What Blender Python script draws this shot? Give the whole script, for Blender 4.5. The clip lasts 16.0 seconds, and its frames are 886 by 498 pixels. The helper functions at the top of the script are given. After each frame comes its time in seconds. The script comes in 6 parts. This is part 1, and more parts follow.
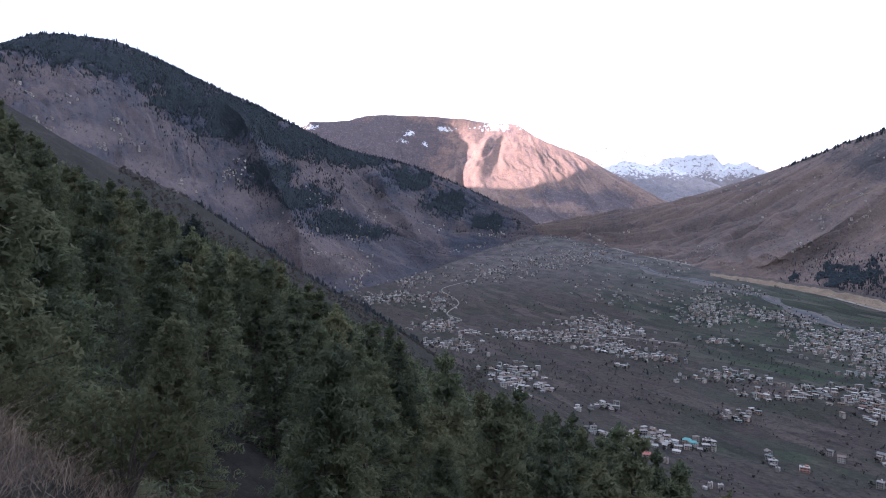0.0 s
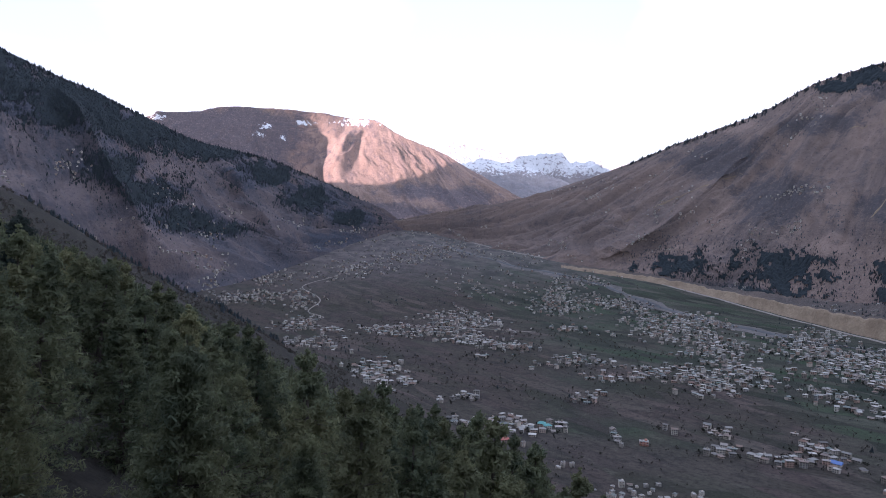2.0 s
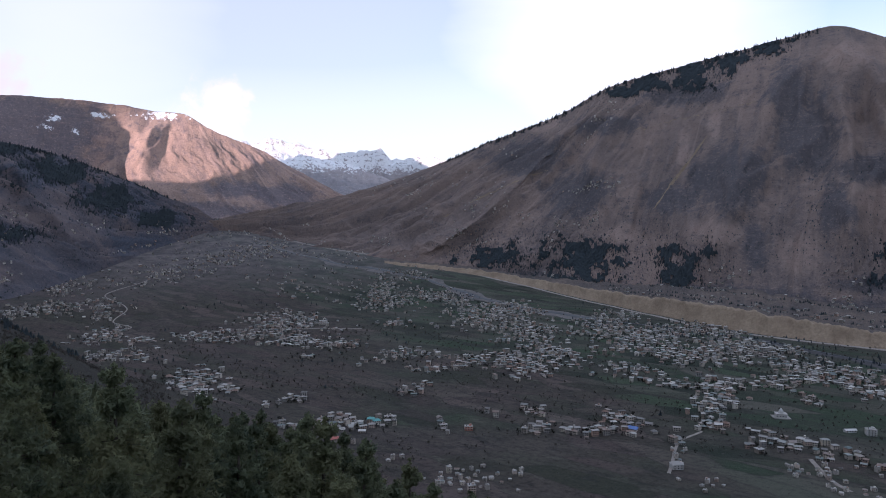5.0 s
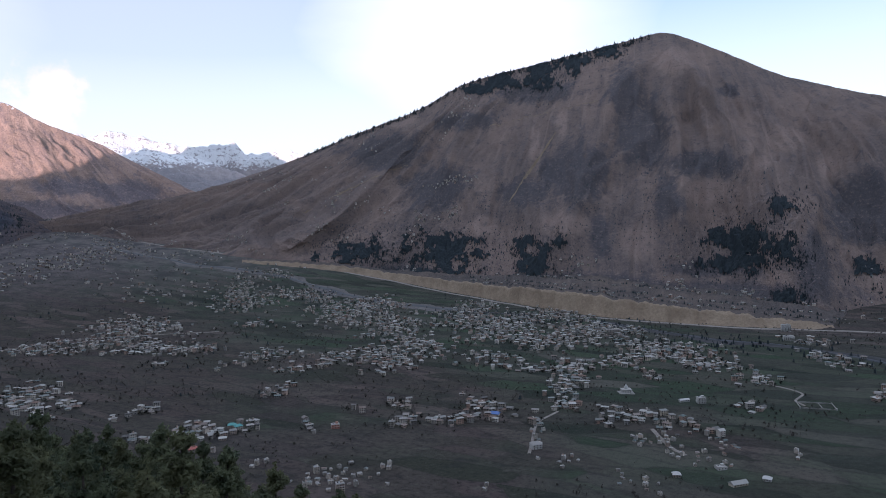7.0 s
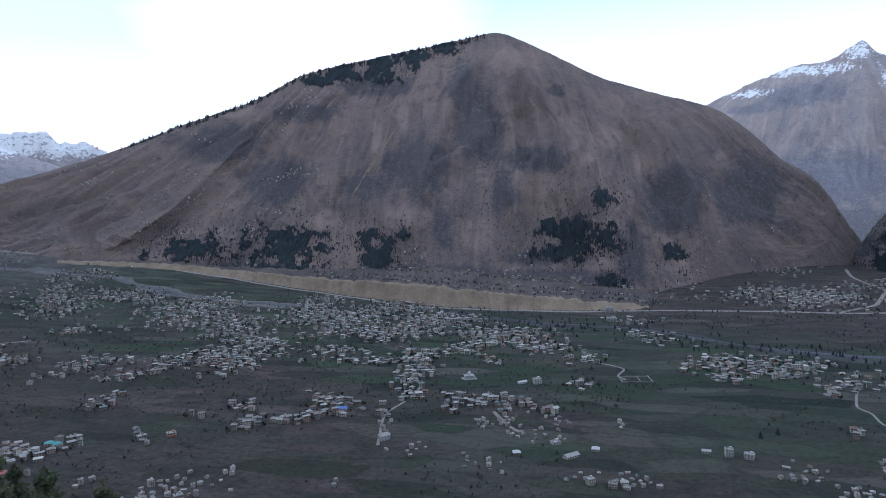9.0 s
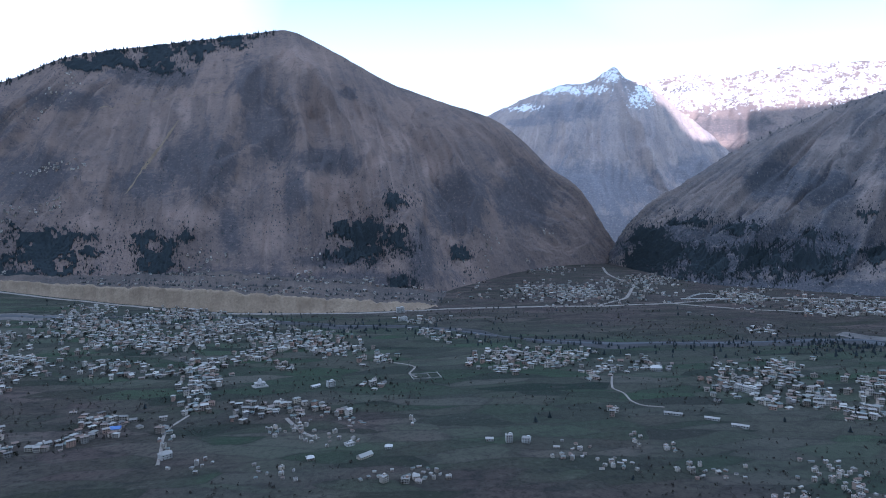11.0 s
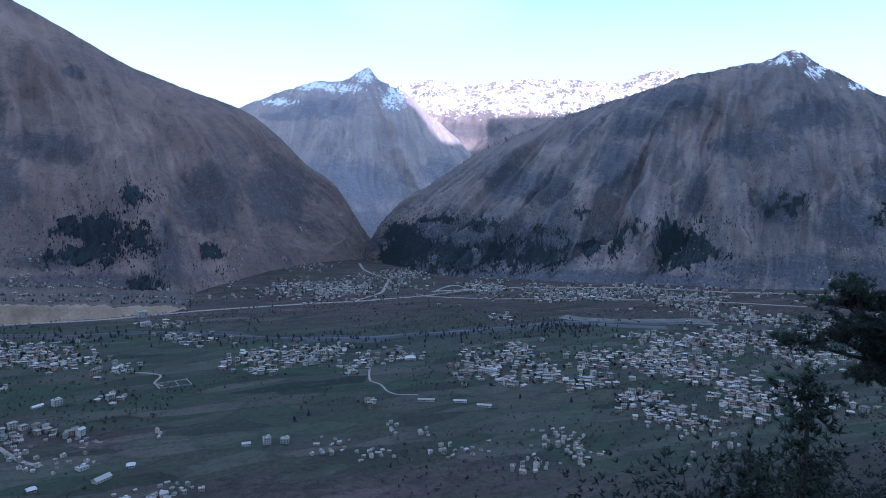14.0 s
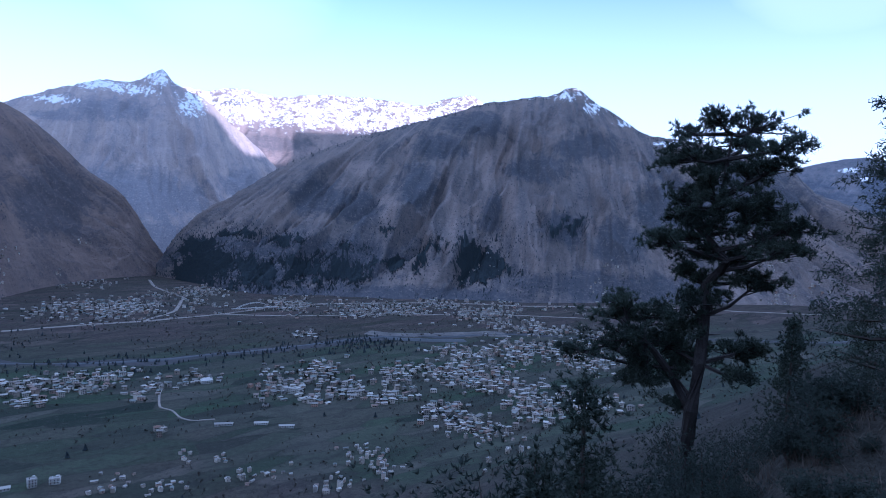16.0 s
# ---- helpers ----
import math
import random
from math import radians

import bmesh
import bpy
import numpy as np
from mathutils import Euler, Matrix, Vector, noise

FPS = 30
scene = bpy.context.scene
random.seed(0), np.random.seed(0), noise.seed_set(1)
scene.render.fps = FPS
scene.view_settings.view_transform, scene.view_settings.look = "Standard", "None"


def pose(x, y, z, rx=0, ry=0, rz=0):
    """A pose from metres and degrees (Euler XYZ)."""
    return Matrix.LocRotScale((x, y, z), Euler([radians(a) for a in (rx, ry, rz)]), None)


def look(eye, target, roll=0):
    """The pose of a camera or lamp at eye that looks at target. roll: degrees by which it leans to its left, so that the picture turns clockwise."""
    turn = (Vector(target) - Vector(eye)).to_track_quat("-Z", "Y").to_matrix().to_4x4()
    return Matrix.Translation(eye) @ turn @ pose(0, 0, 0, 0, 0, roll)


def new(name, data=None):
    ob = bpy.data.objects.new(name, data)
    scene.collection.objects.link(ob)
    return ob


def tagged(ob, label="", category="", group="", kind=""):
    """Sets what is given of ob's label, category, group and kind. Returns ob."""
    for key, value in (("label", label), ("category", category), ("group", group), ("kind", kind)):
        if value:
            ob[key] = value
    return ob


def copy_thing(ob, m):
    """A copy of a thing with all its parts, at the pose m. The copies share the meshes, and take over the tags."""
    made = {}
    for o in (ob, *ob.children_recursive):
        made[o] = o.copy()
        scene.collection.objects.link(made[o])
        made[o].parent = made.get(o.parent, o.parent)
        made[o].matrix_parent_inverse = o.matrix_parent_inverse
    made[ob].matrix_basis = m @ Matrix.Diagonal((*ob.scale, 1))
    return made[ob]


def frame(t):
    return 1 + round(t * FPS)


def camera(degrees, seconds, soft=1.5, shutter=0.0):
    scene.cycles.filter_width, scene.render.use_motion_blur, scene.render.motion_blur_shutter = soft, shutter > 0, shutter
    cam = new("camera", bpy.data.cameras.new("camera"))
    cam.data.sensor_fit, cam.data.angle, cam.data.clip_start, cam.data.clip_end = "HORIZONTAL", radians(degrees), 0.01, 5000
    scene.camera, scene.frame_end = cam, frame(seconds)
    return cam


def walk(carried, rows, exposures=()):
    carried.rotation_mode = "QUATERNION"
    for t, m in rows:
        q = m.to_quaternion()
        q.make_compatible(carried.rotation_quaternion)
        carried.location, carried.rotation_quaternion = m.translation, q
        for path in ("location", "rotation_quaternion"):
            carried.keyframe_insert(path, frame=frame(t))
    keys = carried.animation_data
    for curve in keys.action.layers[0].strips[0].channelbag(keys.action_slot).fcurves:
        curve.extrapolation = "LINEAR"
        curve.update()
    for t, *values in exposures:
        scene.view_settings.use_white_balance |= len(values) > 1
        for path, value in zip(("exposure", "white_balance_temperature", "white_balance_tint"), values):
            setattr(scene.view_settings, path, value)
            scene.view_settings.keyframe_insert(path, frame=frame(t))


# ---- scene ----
# The camera stands on a hillside above a river valley and pans to the right.
# World: z = 0 is the valley floor near the town; +y is the first bearing, bearings run clockwise.
EYE = 260.0
cam = camera(67.3, 16.0, soft=0.9)
PAN = (  # seconds, bearing, pitch, roll
        (0, -0, -2.34, 1.16), (0.5, 3.68, -2.65, 0.9), (1, 6.7, -2.28, 0.8),
        (1.5, 9.22, -2.45, 0.91), (2, 11.88, -2.5, 0.95), (2.5, 14.5, -2.34, 0.77),
        (3, 15.97, -2.51, 0.47), (3.5, 18.69, -2.51, 0.46), (6, 32.8, -2.71, -0.65),
        (6.5, 35.95, -2.71, -0.76), (7, 38.92, -3.24, -1.17), (7.5, 42.15, -3.8, -0.88),
        (8, 45.4, -4, -0.92), (10.5, 64.85, -4.25, -1.37), (11, 69.99, -4.25, -0.55),
        (11.5, 74.91, -4.36, 0.49), (12, 76.49, -4.73, 0.11), (12.5, 79.01, -4.62, 0.18),
        (13, 83.48, -4.77, 0.32), (13.5, 86.48, -4.69, -0.18), (14, 90.67, -4.57, 0.34),
        (14.5, 93.97, -4.56, 0.33), (15, 97.03, -3.83, 0.63), (15.5, 102.49, -3.47, 1.4),
        (16, 107.22, -2.86, 1.9))
rows = []
for t, bearing, pitch, roll in PAN:
    k = max(0.0, (t - 12.0) / 4.0)
    rows.append((t, pose(0.03 * k, -0.07 * k, EYE, 90 + pitch, -roll, -bearing)))
EXPOSURES = ((0, 1.58, 5750, 26), (1, 1.49, 5750, 26), (3.5, 1.08, 5800, 24), (6, 0.82, 5780, 20), (7, 0.86, 5750, 19), (8, 1.06, 5650, 18), (11, 1.35, 4980, 14), (14.5, 1.17, 4600, 17), (16, 1.13, 4480, 22))
walk(cam, rows, EXPOSURES)

# ---- light ----
SUN_BEARING, SUN_HEIGHT = 256.0, 4.6
SKY, CLOUD, HIGH = 0.15, (4.4, 4.4, 4.5), (3.3, 3.85, 4.5)
sb, sh = radians(SUN_BEARING), radians(SUN_HEIGHT)
sun_dir = Vector((math.sin(sb) * math.cos(sh), math.cos(sb) * math.cos(sh), math.sin(sh)))
sun_data = bpy.data.lights.new("sun", "SUN")
sun_data.energy, sun_data.angle, sun_data.color = 3.7, radians(0.5), (1.0, 0.8, 0.71)
sun = new("sun", sun_data)
sun.matrix_world = look(sun_dir * 100, (0, 0, 0))

world = bpy.data.worlds.new("sky")
scene.world = world
world.use_nodes = True
wn, wl = world.node_tree.nodes, world.node_tree.links
wn.clear()


def wnode(kind, **values):
    n = wn.new(kind)
    for key, value in values.items():
        n.inputs[key].default_value = value
    return n


sky = wn.new("ShaderNodeTexSky")
sky.sky_type, sky.sun_disc = "NISHITA", False
sky.sun_elevation, sky.sun_rotation = sh, sb
sky.altitude, sky.air_density, sky.dust_density, sky.ozone_density = 1200, 1.0, 0.05, 1.4
wc = wn.new("ShaderNodeTexCoord")
wm = wn.new("ShaderNodeMapping")
wm.inputs["Scale"].default_value = (1.0, 1.0, 3.0)
wl.new(wc.outputs["Generated"], wm.inputs["Vector"])
cloud = wnode("ShaderNodeTexNoise", Scale=2.0, Detail=7.0, Roughness=0.5)
wl.new(wm.outputs["Vector"], cloud.inputs["Vector"])
wsep = wn.new("ShaderNodeSeparateXYZ")
wl.new(wc.outputs["Generated"], wsep.inputs[0])


def wmath(op, a, b=0.0):
    n = wn.new("ShaderNodeMath")
    n.operation = op
    for socket, v in zip(n.inputs, (a, b)):
        if isinstance(v, bpy.types.NodeSocket):
            wl.new(v, socket)
        else:
            socket.default_value = v
    return n.outputs[0]


def wramp(fac, lo, hi):
    n = wn.new("ShaderNodeMapRange")
    n.interpolation_type = "SMOOTHSTEP"
    wl.new(fac, n.inputs["Value"])
    n.inputs["From Min"].default_value, n.inputs["From Max"].default_value = lo, hi
    return n.outputs["Result"]


def wmix(fac, a, b):
    n = wn.new("ShaderNodeMix")
    n.data_type = "RGBA"
    for socket, v in ((n.inputs["Factor"], fac), (n.inputs["A"], a), (n.inputs["B"], b)):
        if isinstance(v, bpy.types.NodeSocket):
            wl.new(v, socket)
        else:
            socket.default_value = v
    return n.outputs["Result"]


# an unseen thin bright sheet of high cloud added overhead for light, one white bank beside the main peak, haze up the
# valley, clear sky between
fray = wmath("MULTIPLY", wmath("SUBTRACT", cloud.outputs["Fac"], 0.5), 0.5)
high = wmath("MULTIPLY", wramp(wmath("ADD", wsep.outputs["Z"], wmath("MULTIPLY", fray, 0.6)), 0.34, 0.62), 0.8)
toward = wmath("MULTIPLY", wramp(wsep.outputs["Y"], 0.3, 1.0), 0.5)
bank = wn.new("ShaderNodeVectorMath")
bank.operation = "DISTANCE"
wl.new(wc.outputs["Generated"], bank.inputs[0])
bank.inputs[1].default_value = (0.64, 0.73, 0.25)
bank = wramp(wmath("ADD", bank.outputs["Value"], wmath("MULTIPLY", fray, 0.5)), 0.42, 0.0)
haze = wmath("MULTIPLY", wramp(wsep.outputs["Z"], 0.42, 0.1), 0.7)
veil = wmath("MAXIMUM", wmath("MAXIMUM", toward, haze), bank)
for spot, far, most in (((0.95, 0.02, 0.17), 0.42, 0.5), ((0.655, -0.69, 0.31), 0.2, 0.45), ((-0.05, 0.97, 0.22), 0.55, 0.7)):
    thin = wn.new("ShaderNodeVectorMath")
    thin.operation = "DISTANCE"
    wl.new(wc.outputs["Generated"], thin.inputs[0])
    thin.inputs[1].default_value = spot
    thin = wmath("MULTIPLY", wramp(wmath("ADD", thin.outputs["Value"], wmath("MULTIPLY", fray, 0.5)), far, 0.02), most)
    veil = wmath("MAXIMUM", veil, thin)
cover = wmix(veil, sky.outputs["Color"], (CLOUD[0], CLOUD[1], CLOUD[2], 1))
cover = wmix(high, cover, (HIGH[0], HIGH[1], HIGH[2], 1))
# a small warm puff beside the far snow range
puff = wn.new("ShaderNodeVectorMath")
puff.operation = "DISTANCE"
wl.new(wc.outputs["Generated"], puff.inputs[0])
puff.inputs[1].default_value = (0.145, 0.978, 0.148)
fleck = wnode("ShaderNodeTexNoise", Scale=26.0, Detail=5.0, Roughness=0.6)
wl.new(wc.outputs["Generated"], fleck.inputs["Vector"])
puffed = wmath("ADD", puff.outputs["Value"], wmath("MULTIPLY", wmath("SUBTRACT", fleck.outputs["Fac"], 0.5), 0.12))
cover = wmix(wmath("MULTIPLY", wramp(puffed, 0.06, 0.012), 0.8), cover, (4.9, 4.0, 3.5, 1))
# a smaller one over the shoulder of the sunlit mountain
wisp = wn.new("ShaderNodeVectorMath")
wisp.operation = "DISTANCE"
wl.new(wc.outputs["Generated"], wisp.inputs[0])
wisp.inputs[1].default_value = (-0.112, 0.98, 0.165)
wisped = wmath("ADD", wisp.outputs["Value"], wmath("MULTIPLY", wmath("SUBTRACT", fleck.outputs["Fac"], 0.5), 0.12))
cover = wmix(wmath("MULTIPLY", wramp(wisped, 0.045, 0.01), 0.7), cover, (3.6, 3.1, 3.1, 1))
bg = wnode("ShaderNodeBackground", Strength=SKY)
wl.new(cover, bg.inputs["Color"])
wo = wn.new("ShaderNodeOutputWorld")
wl.new(bg.outputs["Background"], wo.inputs["Surface"])


# ---- materials ----
class Mat:
    """A node material with one Principled shader and small helpers."""

    def __init__(self, name, rough=0.9, metal=0.0, spec=0.2):
        self.m = bpy.data.materials.new(name)
        self.m.use_nodes = True
        self.n, self.l = self.m.node_tree.nodes, self.m.node_tree.links
        self.p = self.n["Principled BSDF"]
        self.p.inputs["Roughness"].default_value = rough
        self.p.inputs["Metallic"].default_value = metal
        self.p.inputs["Specular IOR Level"].default_value = spec
        self.geo = None

    def put(self, socket, v):
        if isinstance(v, bpy.types.NodeSocket):
            self.l.new(v, socket)
        else:
            socket.default_value = v

    def place(self):
        if not self.geo:
            self.geo = self.n.new("ShaderNodeNewGeometry")
        return self.geo.outputs["Position"]

    def local(self):
        return self.n.new("ShaderNodeTexCoord").outputs["Object"]

    def scaled(self, v, scale, turn=(0, 0, 0)):
        k = self.n.new("ShaderNodeMapping")
        k.inputs["Scale"].default_value, k.inputs["Rotation"].default_value = scale, turn
        self.l.new(v, k.inputs["Vector"])
        return k.outputs["Vector"]

    def noise(self, v, scale, detail=4.0, rough=0.55, warp=0.0):
        k = self.n.new("ShaderNodeTexNoise")
        k.inputs["Scale"].default_value, k.inputs["Detail"].default_value = scale, detail
        k.inputs["Roughness"].default_value, k.inputs["Distortion"].default_value = rough, warp
        self.l.new(v, k.inputs["Vector"])
        return k.outputs["Fac"]

    def cells(self, v, scale, what="Color", feature="F1", rand=1.0):
        k = self.n.new("ShaderNodeTexVoronoi")
        k.feature = feature
        k.inputs["Scale"].default_value, k.inputs["Randomness"].default_value = scale, rand
        self.l.new(v, k.inputs["Vector"])
        return k.outputs[what]

    def ramp(self, fac, *stops):
        k = self.n.new("ShaderNodeValToRGB")
        e = k.color_ramp.elements
        while len(e) < len(stops):
            e.new(0.5)
        for s, (at, c) in zip(e, stops):
            s.position = at
            s.color = (*c, 1) if isinstance(c, tuple) else (c, c, c, 1)
        self.l.new(fac, k.inputs["Fac"])
        return k.outputs["Color"]

    def mix(self, fac, a, b, blend="MIX"):
        k = self.n.new("ShaderNodeMix")
        k.data_type, k.blend_type = "RGBA", blend
        self.put(k.inputs["Factor"], fac)
        for key, v in (("A", a), ("B", b)):
            self.put(k.inputs[key], (*v, 1) if isinstance(v, tuple) else v)
        return k.outputs["Result"]

    def math(self, op, a, b=0.0):
        k = self.n.new("ShaderNodeMath")
        k.operation = op
        self.put(k.inputs[0], a)
        self.put(k.inputs[1], b)
        return k.outputs[0]

    def axis(self, v, which):
        k = self.n.new("ShaderNodeSeparateXYZ")
        self.l.new(v, k.inputs[0])
        return k.outputs[which]

    def chance(self):
        return self.n.new("ShaderNodeObjectInfo").outputs["Random"]

    def island(self):
        if not self.geo:
            self.place()
        return self.geo.outputs["Random Per Island"]

    def colour(self, v):
        self.put(self.p.inputs["Base Color"], (*v, 1) if isinstance(v, tuple) else v)
        return self

    def bump(self, h, strength=0.4, distance=1.0):
        k = self.n.new("ShaderNodeBump")
        k.inputs["Strength"].default_value, k.inputs["Distance"].default_value = strength, distance
        self.l.new(h, k.inputs["Height"])
        self.l.new(k.outputs["Normal"], self.p.inputs["Normal"])
        return self


# ---- shapes of the land ----
def lattice(ix, iy, seed):
    h = (ix.astype(np.int64) * 374761393 + iy.astype(np.int64) * 668265263 + seed * 1442695041) & 0x7FFFFFFF
    h = ((h ^ (h >> 13)) * 1274126177) & 0x7FFFFFFF
    return ((h ^ (h >> 16)) & 0xFFFF) / 65535.0


def value_noise(x, y, seed=0):
    """Smooth noise from 0 to 1 over arrays."""
    ix, iy = np.floor(x), np.floor(y)
    fx, fy = x - ix, y - iy
    fx, fy = fx * fx * fx * (fx * (fx * 6 - 15) + 10), fy * fy * fy * (fy * (fy * 6 - 15) + 10)
    a, b = lattice(ix, iy, seed), lattice(ix + 1, iy, seed)
    c, d = lattice(ix, iy + 1, seed), lattice(ix + 1, iy + 1, seed)
    return (a * (1 - fx) + b * fx) * (1 - fy) + (c * (1 - fx) + d * fx) * fy


def fbm(x, y, seed=0, octaves=5, gain=0.5):
    """Fractal noise, about -1 to 1."""
    total, amp, norm = 0.0, 1.0, 0.0
    for k in range(octaves):
        total = total + amp * (value_noise(x, y, seed + 17 * k) * 2 - 1)
        norm += amp
        x, y, amp = x * 2.03 + 11.3, y * 2.03 + 5.7, amp * gain
    return total / norm


def ridged(x, y, seed=0, octaves=4, gain=0.5):
    total, amp, norm = 0.0, 1.0, 0.0
    for k in range(octaves):
        total = total + amp * (1 - np.abs(value_noise(x, y, seed + 31 * k) * 2 - 1) * 2)
        norm += amp
        x, y, amp = x * 2.1 + 3.1, y * 2.1 + 8.7, amp * gain
    return total / norm


def smooth(a, b, v):
    s = np.clip((v - a) / (b - a), 0, 1)
    return s * s * (3 - 2 * s)


def glide(keys_x, keys_y, x):
    """Monotone cubic through keys, so that crests bend instead of kinking."""
    kx, ky = np.asarray(keys_x, float), np.asarray(keys_y, float)
    d = np.diff(ky) / np.diff(kx)
    m = np.concatenate([[d[0]], np.where(d[1:] * d[:-1] > 0, 2 * d[1:] * d[:-1] / np.where(d[1:] + d[:-1] == 0, 1, d[1:] + d[:-1]), 0), [d[-1]]])
    i = np.clip(np.searchsorted(kx, x) - 1, 0, len(kx) - 2)
    h = kx[i + 1] - kx[i]
    s = np.clip((x - kx[i]) / h, 0, 1)
    return ((2 * s**3 - 3 * s**2 + 1) * ky[i] + (s**3 - 2 * s**2 + s) * h * m[i]
            + (3 * s**2 - 2 * s**3) * ky[i + 1] + (s**3 - s**2) * h * m[i + 1])


FALL = radians(65)  # the bearing down which the home hillside falls
STEEP = 0.65


def ground(x, y):
    """The height of the one ground sheet: valley floor, home hillside, and an unseen high range added behind it to
    shape the sunlight.
    """
    x, y = np.asarray(x, float), np.asarray(y, float)
    r = np.hypot(x, y) + 1e-6
    u = x * math.sin(FALL) + y * math.cos(FALL)
    w = -x * math.cos(FALL) + y * math.sin(FALL)
    # valley floor, rising upstream, with terraces
    s = x * math.sin(radians(8)) + y * math.cos(radians(8))
    floor = 240 * (np.clip((s - 1700) / 1760, 0, 1.3)) ** 1.5
    floor = floor + 5 * fbm(x / 260, y / 260, 3, 4) + 1.0 * fbm(x / 40, y / 40, 4, 3) * (1 - smooth(700, 1100, r))
    up = np.clip((x - 2500) / 1500, 0, 1)
    floor = floor + 60 * up * up
    # home hillside
    hill = EYE - 1.65 - STEEP * u
    spur = np.exp(-((w - 900) / 420) ** 2) * 60 * smooth(-200, 500, u + 350) * smooth(200, 700, w)
    hill = hill + spur
    dip = 8.5 * smooth(4.5, 15, r + 4 * np.clip(u / r, -1, 1)) * smooth(-0.5, 0.15, np.cos(np.arctan2(x, y) - radians(15)))
    hill = hill - dip * (1 - 0.4 * smooth(150, 400, r))
    hill = hill + np.minimum(1, r / 60) * (3.0 * fbm(x / 45, y / 45, 7, 4) + np.minimum(1, r / 400) * 22 * fbm(x / 300, y / 300, 8, 4))
    way = np.degrees(np.arctan2(x, y)) % 360
    hill = hill + (1.75 * smooth(126, 138.5, way) * smooth(215, 170, way) + 0.12 * fbm(x / 2.2, y / 2.2, 14, 4)) * smooth(6.5, 11.0, r) * smooth(17, 11.5, r)
    hill = hill + 0.34 * smooth(345, 333, way) * smooth(300, 315, way) * smooth(2.5, 5.0, r) * smooth(9.5, 7.0, r)
    # unseen range: raised to block the sun, lowered where far peaks stay lit
    lane = 0.242 * x - 0.970 * y
    cap = 1210 + 720 * smooth(-3330, -3150, lane) * smooth(790, 640, lane) * smooth(-900, -2200, x) - 520 * smooth(-3210, -3470, lane)
    cap = cap - 260 * smooth(810, 960, lane) * smooth(1370, 1270, lane)
    hill = np.where(hill > cap - 150, cap - 150 + 150 * np.tanh((hill - cap + 150) / 150), hill)
    hill = hill + 0.10 * fbm(x / 1.1, y / 1.1, 9, 3) * smooth(1.0, 3, r)
    k = 35.0
    d = np.clip((hill - floor) / k, -30, 80)
    return floor + k * np.log1p(np.exp(d)) - k * 0.02


def sheet(name, X, Y, Z, material, closed=False, uv=None, cover=None):
    """A grid of points as one smooth mesh."""
    ny, nx = X.shape
    verts = np.stack([X, Y, Z], -1).reshape(-1, 3)
    i = np.arange(ny * nx).reshape(ny, nx)
    a, b, c, d = i[:-1, :-1], i[:-1, 1:], i[1:, 1:], i[1:, :-1]
    quads = np.stack([a, b, c, d], -1).reshape(-1, 4)
    if closed:
        extra = np.stack([i[:-1, -1], i[:-1, 0], i[1:, 0], i[1:, -1]], -1)
        quads = np.concatenate([quads, extra])
    me = bpy.data.meshes.new(name)
    me.vertices.add(len(verts))
    me.vertices.foreach_set("co", verts.ravel())
    me.loops.add(quads.size)
    me.loops.foreach_set("vertex_index", quads.ravel())
    me.polygons.add(len(quads))
    me.polygons.foreach_set("loop_start", np.arange(0, quads.size, 4))
    me.polygons.foreach_set("use_smooth", np.ones(len(quads), bool))
    me.update(calc_edges=True)
    if uv is not None:
        layer = me.uv_layers.new(name="fall")
        layer.data.foreach_set("uv", uv.reshape(-1, 2)[quads.ravel()].ravel())
    if cover is not None:
        me.color_attributes.new("cover", "FLOAT_COLOR", "POINT").data.foreach_set("color", cover.reshape(-1, 4).astype(np.float32).ravel())
    me.validate()
    me.materials.append(material)
    return new(name, me)


